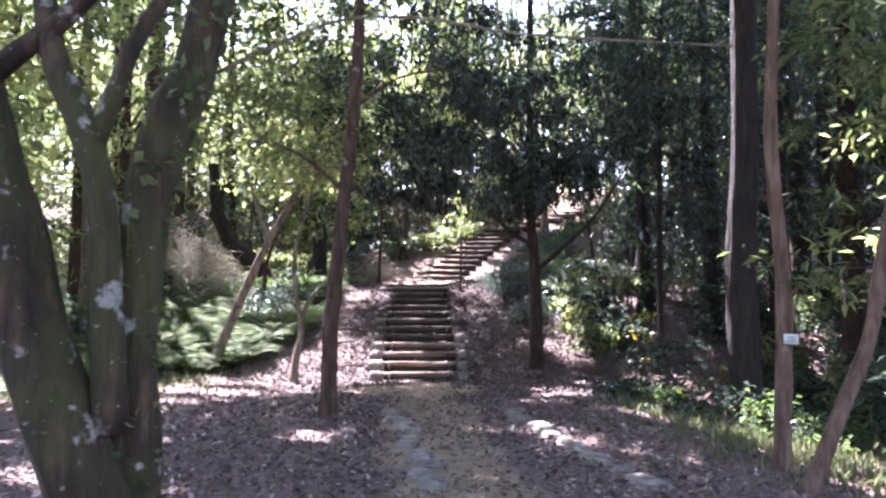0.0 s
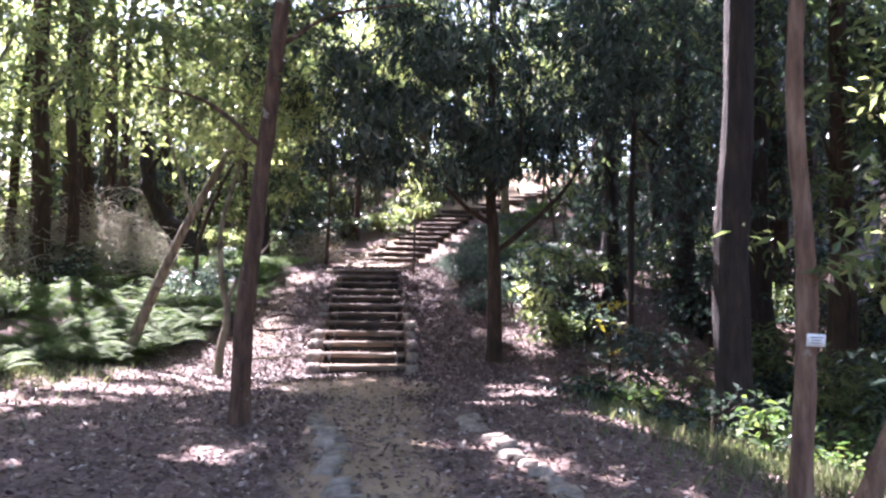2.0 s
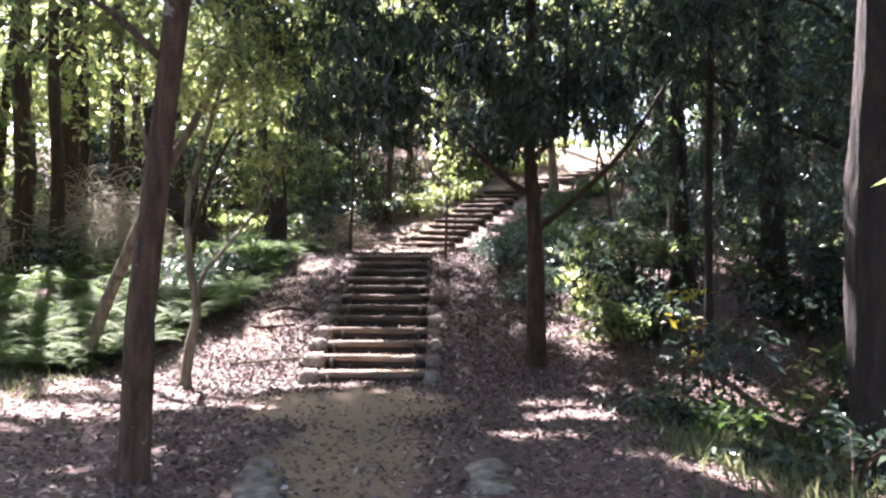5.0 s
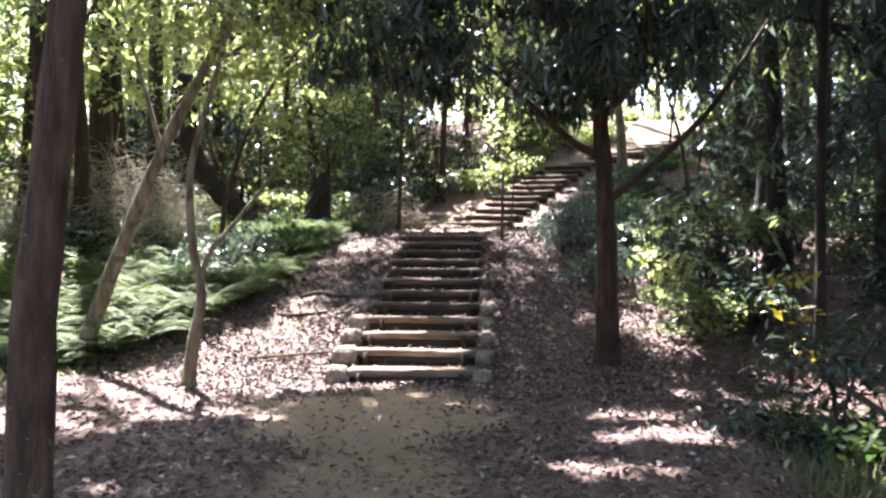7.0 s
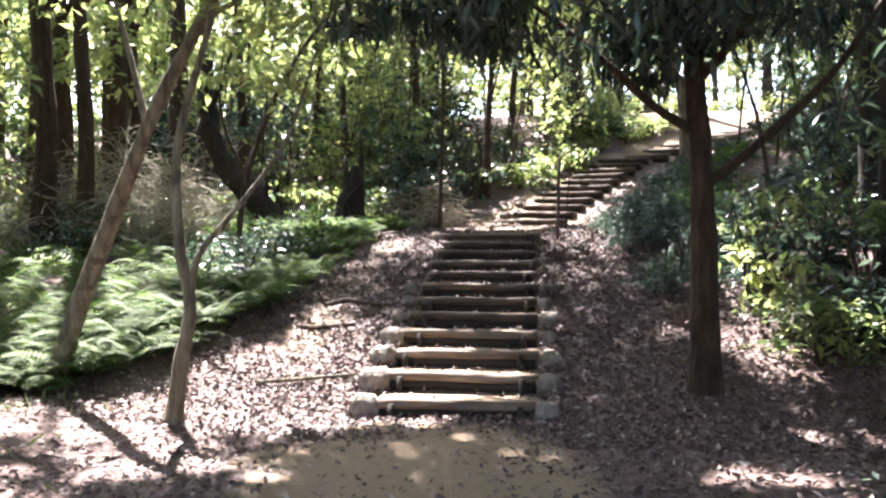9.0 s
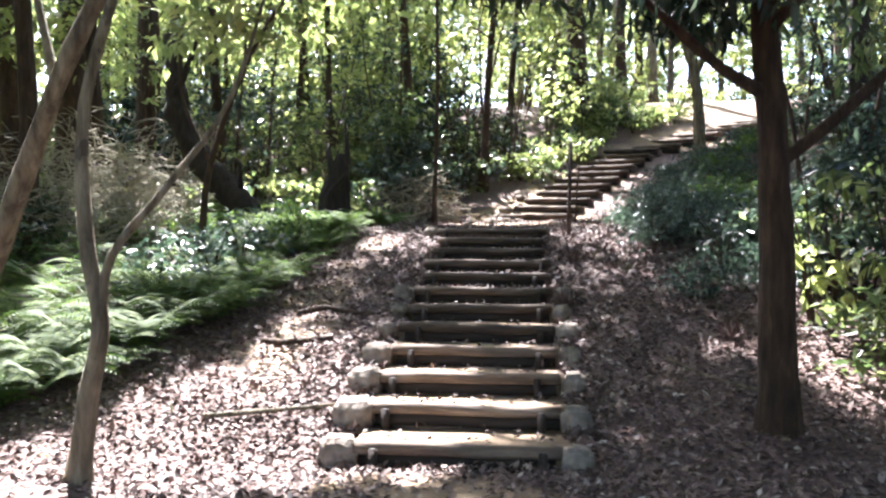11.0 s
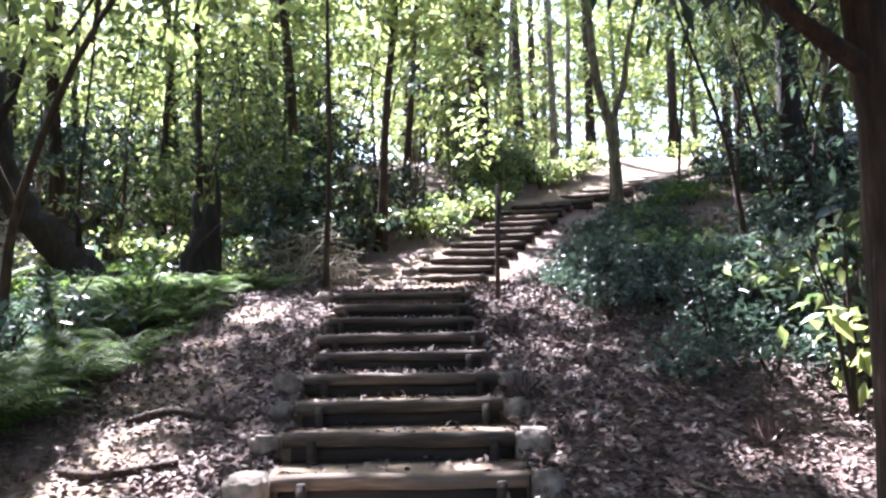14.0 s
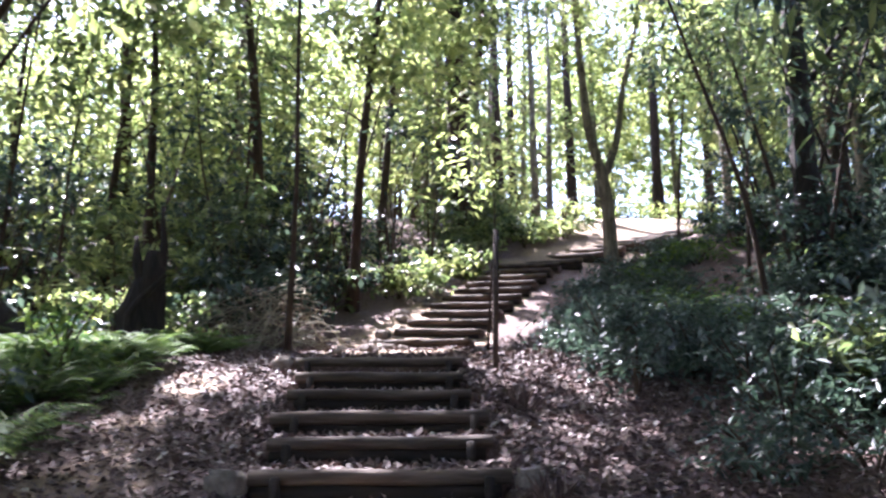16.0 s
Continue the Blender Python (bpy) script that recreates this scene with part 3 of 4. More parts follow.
def big_right():
    x, y = 4.15, 11.0
    ob = base_of("tree", x, y, "tall thick dark forest trunk with ivy", "tree")
    z = ob.location.z
    # The trunk's deep shade is in the black bark colour.
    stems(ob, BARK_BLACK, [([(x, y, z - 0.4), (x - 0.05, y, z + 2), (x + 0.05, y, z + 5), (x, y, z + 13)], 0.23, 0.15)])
    crown(ob, "crown", clumps((x, y, z + 9.5), (3.2, 3, 2.5), 90, 50, 0.4), 0.2, LEAF_DARK)


def near_left_tree():
    x, y = -1.06, 2.75
    ob = base_of("tree", x, y, "mossy multi-stemmed tree with pale lichen patches", "tree")
    z = ob.location.z
    stems(ob, BARK_MOSS, [([(x, y, z - 0.1), (x + 0.01, y, 0.85), (x - 0.01, y, 1.4), (x + 0.03, y, 1.79), (x + 0.12, y, 2.18), (x + 0.2, y + 0.05, 2.45), (x + 0.32, y + 0.2, 3.4)], 0.1, 0.075),
                          ([(x - 0.02, y - 0.05, 0.3), (-1.15, y - 0.08, 0.85), (-1.33, y - 0.1, 1.36), (-1.46, y - 0.1, 1.79), (-1.6, y - 0.05, 2.2), (-1.75, y, 3.0)], 0.15, 0.1),
                          ([(-1.09, y - 0.09, 1.1), (-1.11, y - 0.1, 1.5), (-1.13, y - 0.12, 1.88), (-1.2, y - 0.12, 2.12), (-1.31, y - 0.1, 2.37), (-1.42, y, 2.75)], 0.062, 0.042),
                          ([(-1.15, y - 0.12, 2.05), (-1.04, y - 0.12, 2.37), (-0.92, y - 0.1, 2.6), (-0.8, y, 3.0)], 0.034, 0.025),
                          ([(-1.55, y - 0.05, 2.3), (-1.44, y - 0.1, 2.36), (-1.3, y - 0.1, 2.46), (-1.1, y - 0.1, 2.66)], 0.042, 0.03)])
    child("vine", tube_mesh("vine", BARK_GREY, [(-0.9, y + 0.05, 2.28), (-0.8, y + 0.1, 2.36), (-0.59, y + 0.12, 2.47), (-0.36, y + 0.12, 2.555), (-0.07, y + 0.12, 2.56), (0.23, y + 0.12, 2.51), (0.52, y + 0.12, 2.485), (1.05, y + 0.1, 2.45)], 0.009, 0.004, offset=ob.location, segs=6), ob, "pale bare arching twig")
    p = np.concatenate([clumps((x, y, z + 4.3), (1.8, 1.6, 1.0), 50, 30, 0.25)])
    crown(ob, "crown", p, 0.13, LEAF_MID)
    v = []
    for q in range(380):
        a, h = random.uniform(0, 6.28), random.uniform(0.2, 2.6)
        cx = float(np.interp(h, [0, 0.6, 1.4, 2.1, 3.2], [0, 0.0, -0.01, 0.15, 0.3]))
        v.append((x + cx + 0.1 * math.cos(a), y + 0.1 * math.sin(a), z + h))
    crown(ob, "creeper", np.array(v), 0.05, LEAF_MID, filtered=False, aspect=0.75)


left_tree(), right_tree(), leaning_tree(), sapling(), slim_tree(), leaning_right(), big_right(), near_left_tree()


def fork_tree():
    x, y = 3.78, 29.7
    ob = base_of("tree", x, y, "slender forked tree at the edge of the bright clearing", "tree")
    z = ob.location.z
    stems(ob, BARK_GREY, [([(x, y, z - 0.2), (x - 0.02, y, z + 1.0), (x - 0.12, y, z + 2.0), (x - 0.42, y, z + 3.4), (x - 0.6, y, z + 6.5)], 0.16, 0.07),
                          ([(x - 0.12, y, z + 1.95), (x + 0.2, y, z + 2.8), (x + 0.4, y, z + 4.0), (x + 0.9, y, z + 6)], 0.09, 0.04)])
    crown(ob, "crown", clumps((x, y, z + 6.0), (2.6, 2.2, 2.0), 90, 34, 0.3), 0.16, LEAF_LIT)


fork_tree()


def leaning_log():
    ob = base_of("fallen_trunk", -5.2, 24.0, "thick rotten trunk leaning over the ferns, coloured black for shade", "log")
    child("trunk", tube_mesh("trunk", BARK_BLACK, [(-5.0, 24.0, 1.45), (-5.5, 24.0, 2.3), (-5.95, 24.0, 2.8), (-6.35, 24.0, 3.2), (-6.75, 24.0, 3.95), (-6.9, 24.1, 4.7), (-7.0, 24.2, 5.6)], 0.31, 0.16, offset=ob.location, segs=14, steps=7, wobble=0.42), ob)
    stems(ob, BARK_BLACK, [([(-6.9, 24.0, 4.3), (-6.5, 23.8, 4.9), (-6.1, 23.6, 5.7)], 0.09, 0.03),
                           ([(-5.5, 23.9, 2.6), (-5.3, 23.4, 3.0), (-5.2, 22.9, 3.1)], 0.05, 0.015)], ["limb", "limb"])


leaning_log()


def stump(x, y, r, h):
    ob = base_of("stump", x, y, "black rotten tree stump among thin saplings", "stump")
    z = ob.location.z
    stems(ob, BARK_BLACK, [([(x, y, z - 0.15), (x - 0.05, y, z + h * 0.4), (x + 0.06, y, z + h * 0.75), (x + 0.1, y, z + h)], r, r * 0.3),
                           ([(x + r * 0.5, y, z - 0.1), (x + r * 0.45, y, z + h * 0.3), (x + r * 0.6, y, z + h * 0.62)], r * 0.5, r * 0.15),
                           ([(x - r * 0.5, y - 0.1, z - 0.1), (x - r * 0.7, y, z + h * 0.3), (x - r * 0.5, y, z + h * 0.5)], r * 0.4, r * 0.1),
                           ([(x + 0.05, y - 0.1, z + h * 0.5), (x - 0.1, y - 0.1, z + h * 0.9), (x - 0.16, y, z + h * 1.15)], r * 0.32, 0.02),
                           ([(x + 0.12, y, z + h * 0.6), (x + 0.2, y, z + h), (x + 0.16, y, z + h * 1.45)], r * 0.24, 0.02),
                           ([(x + 0.1, y - 0.3, z - 0.1), (x - 0.12, y - 0.25, z + h * 0.35), (x + 0.3, y - 0.2, z + h * 0.75)], r * 0.25, 0.03)], ["trunk"] + ["splinter"] * 5)


stump(-3.8, 24.4, 0.36, 1.35)


def brush_heap(x, y, wide, tall, count, label):
    """Dead twigs arching over one another."""
    ob = base_of("brush_heap", x, y, label, "brush", "dead brush heaps")
    z = ob.location.z
    r = random.Random(int(x * 10) + 77)
    verts, faces = [], []
    for k in range(count):
        a, q = r.uniform(0, 6.28), wide * r.random() ** 0.6
        p = Vector((math.cos(a) * q, math.sin(a) * q, tall * r.random() * (1 - 0.75 * (q / wide) ** 2)))
        d = Vector((r.gauss(0, 1), r.gauss(0, 1), r.gauss(0.15, 0.6))).normalized() * r.uniform(0.25, 0.8)
        bend = Vector((r.uniform(-.12, .12), r.uniform(-.12, .12), r.uniform(-.05, .2)))
        v, f = tube([p - d, p + bend, p + d - Vector((0, 0, 0.15))], r.uniform(0.005, 0.016), 0.003, segs=4, steps=3, wobble=0.0)
        n = len(verts)
        verts += [(c.x, c.y, max(c.z, -0.05)) for c in v]
        faces += [tuple(n + i for i in g) for g in f]
    me = mesh_from("twigs", verts, faces)
    me.materials.append(TWIG)
    tagged(child("brushwood", me, ob), "thin dry grey twigs", kind="stuff")
    p = clumps((x, y, z + tall * 0.4), (wide, wide, tall * 0.5), 26, 14, 0.2)
    crown(ob, "dead_leaves", p, 0.1, LITTER, aspect=0.45, droop=0.6)


for x, y, wide, tall, count in [(-6.3, 21.3, 1.0, 1.4, 420), (-7.4, 21.6, 1.2, 2.1, 460), (-8.6, 20.6, 1.2, 1.8, 320), (-7.6, 24.8, 1.2, 2.2, 300), (-2.5, 25.6, 0.9, 1.1, 160)]:
    brush_heap(x, y, wide, tall, count, "tangled heap of dry grey dead twigs")
for x, y, r in [(-8.1, 20.4, 0.21), (-7.5, 20.6, 0.15), (-9.1, 22.4, 0.2), (-8.5, 24.0, 0.17), (-10.8, 20.0, 0.22), (-6.9, 26.0, 0.14)]:
    ob = base_of("tree", x, y, "thick dark forest trunk behind the ferns", "tree", "dark trunks behind the ferns")
    z = ob.location.z
    stems(ob, BARK_DARK, [([(x, y, z - 0.2), (x + 0.05, y, z + 2), (x - 0.1, y, z + 5), (x, y, z + 11)], r, r * 0.6), ([(x, y, z + 4.2), (x + 0.7, y - 0.3, z + 5.0), (x + 1.5, y - 0.4, z + 6.2)], r * 0.3, 0.02)])
    crown(ob, "crown", np.concatenate([clumps((x, y, z + 7.5), (2.4, 2.2, 3.0), 60, 26, 0.35), clumps((x, y - 0.2, z + 3.6), (1.6, 1.2, 1.0), 26, 18, 0.25)]), 0.2, LEAF_LIT, droop=0.5)

# steel post and small plants near the head of the stairs
post = new("steel_post", box_mesh("steel_post", METAL, 0.05, 0.05, 1.5, 0.008, 0.003))
post.matrix_world = pose(0.48, 21.7, height(0.48, 21.7) + 0.62, 0, 1.0, 12)
tagged(post, "thin rusty steel post beside the top step", "post")

# ---- forest on both sides ----
def shrub(x, y, tall, wide, leaves, size, mat, label, group, aspect=0.4, droop=0.3, name="shrub", filtered=True):
    ob = base_of(name, x, y, label, "shrub", group)
    z = ob.location.z
    n = 4
    lines = []
    for k in range(n):
        a = random.uniform(0, 6.28)
        e = Vector((x + math.cos(a) * wide * 0.6, y + math.sin(a) * wide * 0.6, z + tall * random.uniform(0.7, 1)))
        lines.append(([(x, y, z - 0.1), ((x * 2 + e.x) / 3, (y * 2 + e.y) / 3, z + tall * 0.45), e], 0.018, 0.005))
    stems(ob, BARK_DARK, lines, ["stem"] * n)
    per = 18
    p = clumps((x, y, z + tall * 0.55), (wide, wide, tall * 0.5), max(3, leaves // per), per, 0.16)
    crown(ob, "foliage", p, size, mat, aspect=aspect, droop=droop, filtered=filtered)


def free(x, y):
    if abs(x - stair_x(min(y, 22))) < 2.0 and y < 27:
        return False
    if y >= 26 and abs(x - (-0.1 + 0.45 * (y - 26.6))) < 1.9:
        return False
    if y > 31 and 0.15 < (x + 0.26) / (y - 12) < 0.36:
        return False
    if -0.5 < y < 15 and -3.5 < x < 3.2:
        return False
    if y < 4 and abs(x) < 3.2:
        return False
    return True


placed = 0
LEFT = [(-8, 18), (-9.5, 22), (-11, 17), (-7.6, 27), (-5.2, 28.5), (-10, 29), (-13, 24), (-3.2, 29.5), (-1.6, 28.6), (-9, 13.5), (-12, 12), (-7, 32), (-4, 33), (-12, 33), (-1.5, 33), (0.2, 35), (-15, 19), (-7.2, 9.5), (-9.5, 8)]
# Open side: mostly the leaf colour brightened as if sunlit.
for x, y in LEFT:
    x, y = x + random.uniform(-.5, .5), y + random.uniform(-.5, .5)
    tall = random.uniform(9, 13)
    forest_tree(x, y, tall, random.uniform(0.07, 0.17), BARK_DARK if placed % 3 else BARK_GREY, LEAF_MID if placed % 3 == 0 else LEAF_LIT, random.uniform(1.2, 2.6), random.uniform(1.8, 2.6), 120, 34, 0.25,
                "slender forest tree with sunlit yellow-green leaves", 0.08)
    placed += 1
RIGHT = [(7.4, 14.5), (4.3, 15.9), (6.2, 18.3), (8.6, 11.8), (8.5, 19), (5.4, 21.5), (7.2, 23.5), (10, 15.5), (9.8, 23), (11.5, 19), (12, 11), (6.3, 26.5), (8.7, 27.8), (10.8, 30), (8.8, 8.5), (5.0, 19.6), (13, 26), (7.0, 16.6)]
# Far side: leaf and bark colours darkened to give deep shade.
for k, (x, y) in enumerate(RIGHT):
    tall = random.uniform(9, 13)
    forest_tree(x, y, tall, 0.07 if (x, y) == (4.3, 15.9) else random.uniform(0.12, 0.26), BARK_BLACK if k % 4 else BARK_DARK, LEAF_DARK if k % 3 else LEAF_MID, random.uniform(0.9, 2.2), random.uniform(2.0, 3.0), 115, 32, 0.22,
                "tall forest tree coloured dark for deep shade", 0.03, droop=0.6, aspect=0.3)
for x, y in [(2, 40), (-1, 41), (0.2, 38), (14, 38), (16, 33), (13, 44), (18, 40), (11.8, 34), (9.5, 31.6)]:
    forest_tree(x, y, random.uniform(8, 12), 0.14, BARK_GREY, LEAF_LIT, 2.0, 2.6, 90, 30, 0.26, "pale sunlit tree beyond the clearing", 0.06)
# thin saplings behind the ferns
for k in range(34):
    x, y = random.uniform(-9, 0.5), random.uniform(23.5, 31)
    if not free(x, y) or (-9 < x < -3.0 and y < 24.9):
        continue
    forest_tree(x, y, random.uniform(3, 6.5), random.uniform(0.02, 0.045), BARK_DARK, (LEAF_MID, LEAF_DARK, LEAF_LIT)[k % 3], 0.6, random.uniform(0.6, 1.0), 30, 16, 0.17, "thin understory sapling with green leaves", 0.2, group="thin saplings")
# thin bare stems on the bank to the far side of the upper flight
for k in range(12):
    x, y = random.uniform(4.6, 8), random.uniform(24, 31)
    forest_tree(x, y, random.uniform(4, 6.5), random.uniform(0.03, 0.06), BARK_DARK, LEAF_MID, 3.0, 0.9, 20, 16, 0.15, "thin leaning bank sapling", 0.3, group="bank saplings")
forest_tree(-1.95, 24.4, 7.5, 0.045, BARK_DARK, LEAF_MID, 3.4, 1.4, 50, 20, 0.14, "thin straight pale sapling near the stair head", 0.02)
forest_tree(0.62, 24.0, 2.9, 0.018, BARK_DARK, LEAF_LIT, 1.6, 0.5, 22, 13, 0.15, "small bright yellow-green sapling behind the post", 0.01, filtered=False)

# low-branching trees further back
for k in range(34):
    x, y = random.uniform(-16, 1.5), random.uniform(29, 43)
    if free(x, y):
        forest_tree(x, y, random.uniform(5, 8), random.uniform(0.05, 0.1), BARK_DARK, LEAF_LIT, 0.3, random.uniform(1.6, 2.2), 54, 24, 0.26, "low-branching woodland tree further back", 0.06, group="woodland trees further back")
for k in range(30):
    x, y = random.uniform(9, 20), random.uniform(9, 38)
    forest_tree(x, y, random.uniform(6, 9), random.uniform(0.06, 0.14), BARK_DARK, (LEAF_DARK, LEAF_MID)[k % 2], 0.3, random.uniform(1.6, 2.4), 70, 32, 0.24, "shaded woodland tree further back", 0.04, group="woodland trees further back")
# the thick trunk and tall bushes behind the upper flight
def overhanging_tree():
    x, y = -4.5, 20.0
    ob = base_of("tree", x, y, "slender tree with bright leaves hanging over the stairs", "tree")
    z = ob.location.z
    stems(ob, BARK_DARK, [([(x, y, z - 0.1), (x + 0.15, y - 0.1, z + 1.2), (x + 0.7, y - 0.3, z + 2.5), (x + 1.4, y - 0.6, z + 3.4), (x + 2.2, y - 0.9, z + 4.0)], 0.055, 0.015),
                          ([(x + 0.2, y - 0.1, z + 1.3), (x - 0.2, y - 0.2, z + 2.4), (x - 0.1, y - 0.2, z + 3.8)], 0.03, 0.01),
                          ([(x + 1.0, y - 0.4, z + 2.9), (x + 1.3, y - 1.0, z + 3.0), (x + 1.6, y - 1.6, z + 3.2)], 0.02, 0.006)])
    p = np.concatenate([clumps((x + 1.7, y - 0.9, z + 3.3), (1.3, 1.0, 0.55), 30, 14, 0.2), clumps((x + 0.1, y - 0.3, z + 3.3), (1.1, 0.9, 0.8), 30, 14, 0.2)])
    crown(ob, "crown", p, 0.21, LEAF_LIT, aspect=0.45, droop=0.6)


overhanging_tree()


def back_trunk():
    x, y = 1.1, 33.6
    ob = base_of("tree", x, y, "thick dark trunk standing behind the upper steps", "tree")
    z = ob.location.z
    stems(ob, BARK_DARK, [([(x, y, z - 0.3), (x - 0.1, y, z + 2), (x - 0.25, y, z + 4.5), (x - 0.2, y, z + 10)], 0.32, 0.2),
                          ([(x - 0.2, y, z + 3.4), (x + 0.35, y, z + 4.8), (x + 0.6, y, z + 7)], 0.14, 0.07)])
    crown(ob, "crown", clumps((x, y, z + 7.5), (2.6, 2.4, 2.2), 60, 40, 0.4), 0.22, LEAF_MID)


back_trunk()
for x, y, h, w in [(-1.9, 28.4, 3.6, 1.3), (-0.8, 29.6, 3.9, 1.4), (0.1, 31.2, 3.4, 1.2), (0.9, 32.6, 2.6, 1.0), (-3.1, 27.4, 3.0, 1.2), (-2.6, 30.5, 4.5, 1.5)]:
    shrub(x, y, h, w, 1300, 0.2, LEAF_DARK if h > 3.2 else LEAF_MID, "tall dense green bush behind the stairs", "tall bushes behind the stairs", 0.42, 0.4, "bush")
for x, y in [(5.0, 43), (4.0, 40), (7.6, 46), (9.8, 38), (12.5, 41), (11, 46), (15, 47), (18, 36), (15.5, 40), (2.6, 43), (4.6, 47), (1.4, 46), (13.5, 36.5), (20, 44), (17, 51), (10, 52)]:
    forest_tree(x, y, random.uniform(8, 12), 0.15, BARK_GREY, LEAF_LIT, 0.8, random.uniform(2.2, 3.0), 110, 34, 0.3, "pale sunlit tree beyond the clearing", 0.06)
for x, y in [(0, 43), (3, 42), (6, 43.5), (9, 42.5), (4.2, 47), (12, 45)]:
    forest_tree(x, y, random.uniform(17, 19), 0.2, BARK_DARK, LEAF_DARK, 9.5, 3.2, 150, 34, 0.42, "very tall dark tree beyond the clearing", 0.02, group="tall trees beyond the clearing")
for k in range(24):
    x, y = random.uniform(-24, -11), random.uniform(10, 36)
    forest_tree(x, y, random.uniform(8, 13), random.uniform(0.1, 0.24), BARK_DARK, (LEAF_MID, LEAF_LIT, LEAF_LIT)[k % 3], 0.8, random.uniform(2.0, 2.8), 75, 26, 0.3, "dense leafy tree on the open side of the wood", 0.05, group="trees of the open side")
# understory of the shaded side
for k in range(120):
    x, y = random.uniform(2.6, 11), random.uniform(10.5, 30)
    if not free(x, y) or x < 2.6 + max(0, 15 - y) * 0.35 or (y > 20.5 and x < 5.6) or (y < 13.6 and x < 5.4):
        continue
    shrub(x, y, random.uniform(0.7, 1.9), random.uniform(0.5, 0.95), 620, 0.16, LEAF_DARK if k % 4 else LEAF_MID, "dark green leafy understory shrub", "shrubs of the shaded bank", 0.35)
for k in range(58):
    y = random.uniform(18.6, 30)
    x = random.uniform(1.5, 3.6) + max(0, y - 25) * 0.4
    shrub(x, y, random.uniform(0.35, 0.75) * (1 if y < 23 else 0.55), random.uniform(0.4, 0.7), 400, 0.1, LEAF_BANK, "low blue-green shrub on the bank beside the stairs", "low shrubs on the bank", 0.3, 0.3, "low_shrub")
for x, y, h in [(3.25, 18.9, 1.5), (3.7, 18.5, 1.8), (3.9, 17.6, 1.9), (4.4, 18.8, 2.2)]:
    shrub(x, y, h, 0.8, 210, 0.2, LEAF_MID if h > 1.85 else LEAF_DARK, "broad-leaved shrub with sunlit pale leaves", "broad-leaved shrubs", 0.45, 0.5)
for x, y, h in [(2.75, 18.0, 1.5), (3.15, 18.5, 1.7), (3.0, 17.3, 0.9)]:
    shrub(x, y, h, 0.5, 72, 0.19, LEAF_LIT if h < 1.6 else LEAF_MID, "broad-leaved shrub with sunlit yellow-green leaves", "sunlit broad-leaved shrubs", 0.45, 0.6, filtered=False)
shrub(3.75, 15.2, 1.6, 0.3, 40, 0.16, LEAF_YELLOW, "small shrub with bright yellow leaves", "yellow shrub")
for k in range(46):
    x, y = random.uniform(0.6, 9), random.uniform(33, 40)
    if abs(y - 32.2 - 0.64 * (x - 2.9)) < 1.1 or math.hypot((x - 5.4) / 2.2, (y - 37.2) / 2.4) < 1 or y < 32.6 + 0.5 * (x - 2.9):
        continue
    shrub(x, y, random.uniform(0.5, 1.5), random.uniform(0.5, 0.9), 260, 0.18, LEAF_LIT if k % 2 else LEAF_MID, "sunlit bush at the edge of the clearing", "bushes by the clearing", 0.4)
for k in range(70):
    x, y = random.uniform(2.6, 9), random.uniform(22.5, 32.5)
    if x < lerp_table(y, BANK_EDGE) + 0.7 or (y > 29.5 and x < 8 and y > 29.2 + 0.35 * (x - 3)):
        continue
    shrub(x, y, random.uniform(0.22, 0.5) * (1 if y < 28 else 0.6), random.uniform(0.5, 0.85), 330, 0.13, (LEAF_BANK, LEAF_FERN)[k % 2], "low dark blue-green undergrowth on the upper bank", "undergrowth of the upper bank", 0.35, 0.3, "undergrowth_plant")
for k in range(26):
    f = random.random()
    x, y = 0.1 + 2.3 * f + random.uniform(-1.0, 0.25), 29.4 + 4.6 * f
    if x > -1.1 + 0.45 * (y - 26.6):
        continue
    shrub(x, y, random.uniform(0.35, 0.9), random.uniform(0.35, 0.6), 280, 0.15, (LEAF_MID, LEAF_LIT)[k % 2], "small bush at the edge of the upper steps", "small bushes by the upper steps", 0.4, 0.3, "small_bush")
for k in range(14):
    x, y = random.uniform(1.9, 3.4), random.uniform(33.4, 36.5)
    shrub(x, y, random.uniform(0.4, 1.0), random.uniform(0.4, 0.7), 280, 0.17, (LEAF_LIT, LEAF_MID)[k % 2], "small sunlit bush near the clearing", "small bushes by the upper steps", 0.4, 0.3, "small_bush")
# thicket between the saplings on the open side
for k in range(60):
    x, y = random.uniform(-13, -3.2), random.uniform(19, 32)
    if (x > -5.2 and y < 23.4) or (-9.5 < x < -3.0 and y < 25.2):
        continue
    shrub(x, y, random.uniform(0.8, 2.4), random.uniform(0.6, 1.1), 300, 0.16, LEAF_MID if k % 3 else LEAF_LIT, "green undergrowth shrub behind the ferns", "undergrowth shrubs", 0.4)
for k in range(34):
    x, y = random.uniform(-3.4, 0.2), random.uniform(25.8, 32)
    if free(x, y):
        shrub(x, y, random.uniform(1.0, 2.6), random.uniform(0.6, 1.0), 640, 0.15, LEAF_DARK if k % 2 else LEAF_MID, "dense dark green bush behind the upper steps", "bushes behind the stairs", 0.4)


for k in range(34):
    x, y = random.uniform(-13, -3.0), random.uniform(26, 36)
    shrub(x, y, random.uniform(1.8, 3.4), random.uniform(1.0, 1.5), 760, 0.23, (LEAF_DARK, LEAF_MID, LEAF_BANK)[k % 3], "tall green bush in the woodland", "woodland bushes", 0.42, 0.4, "bush")
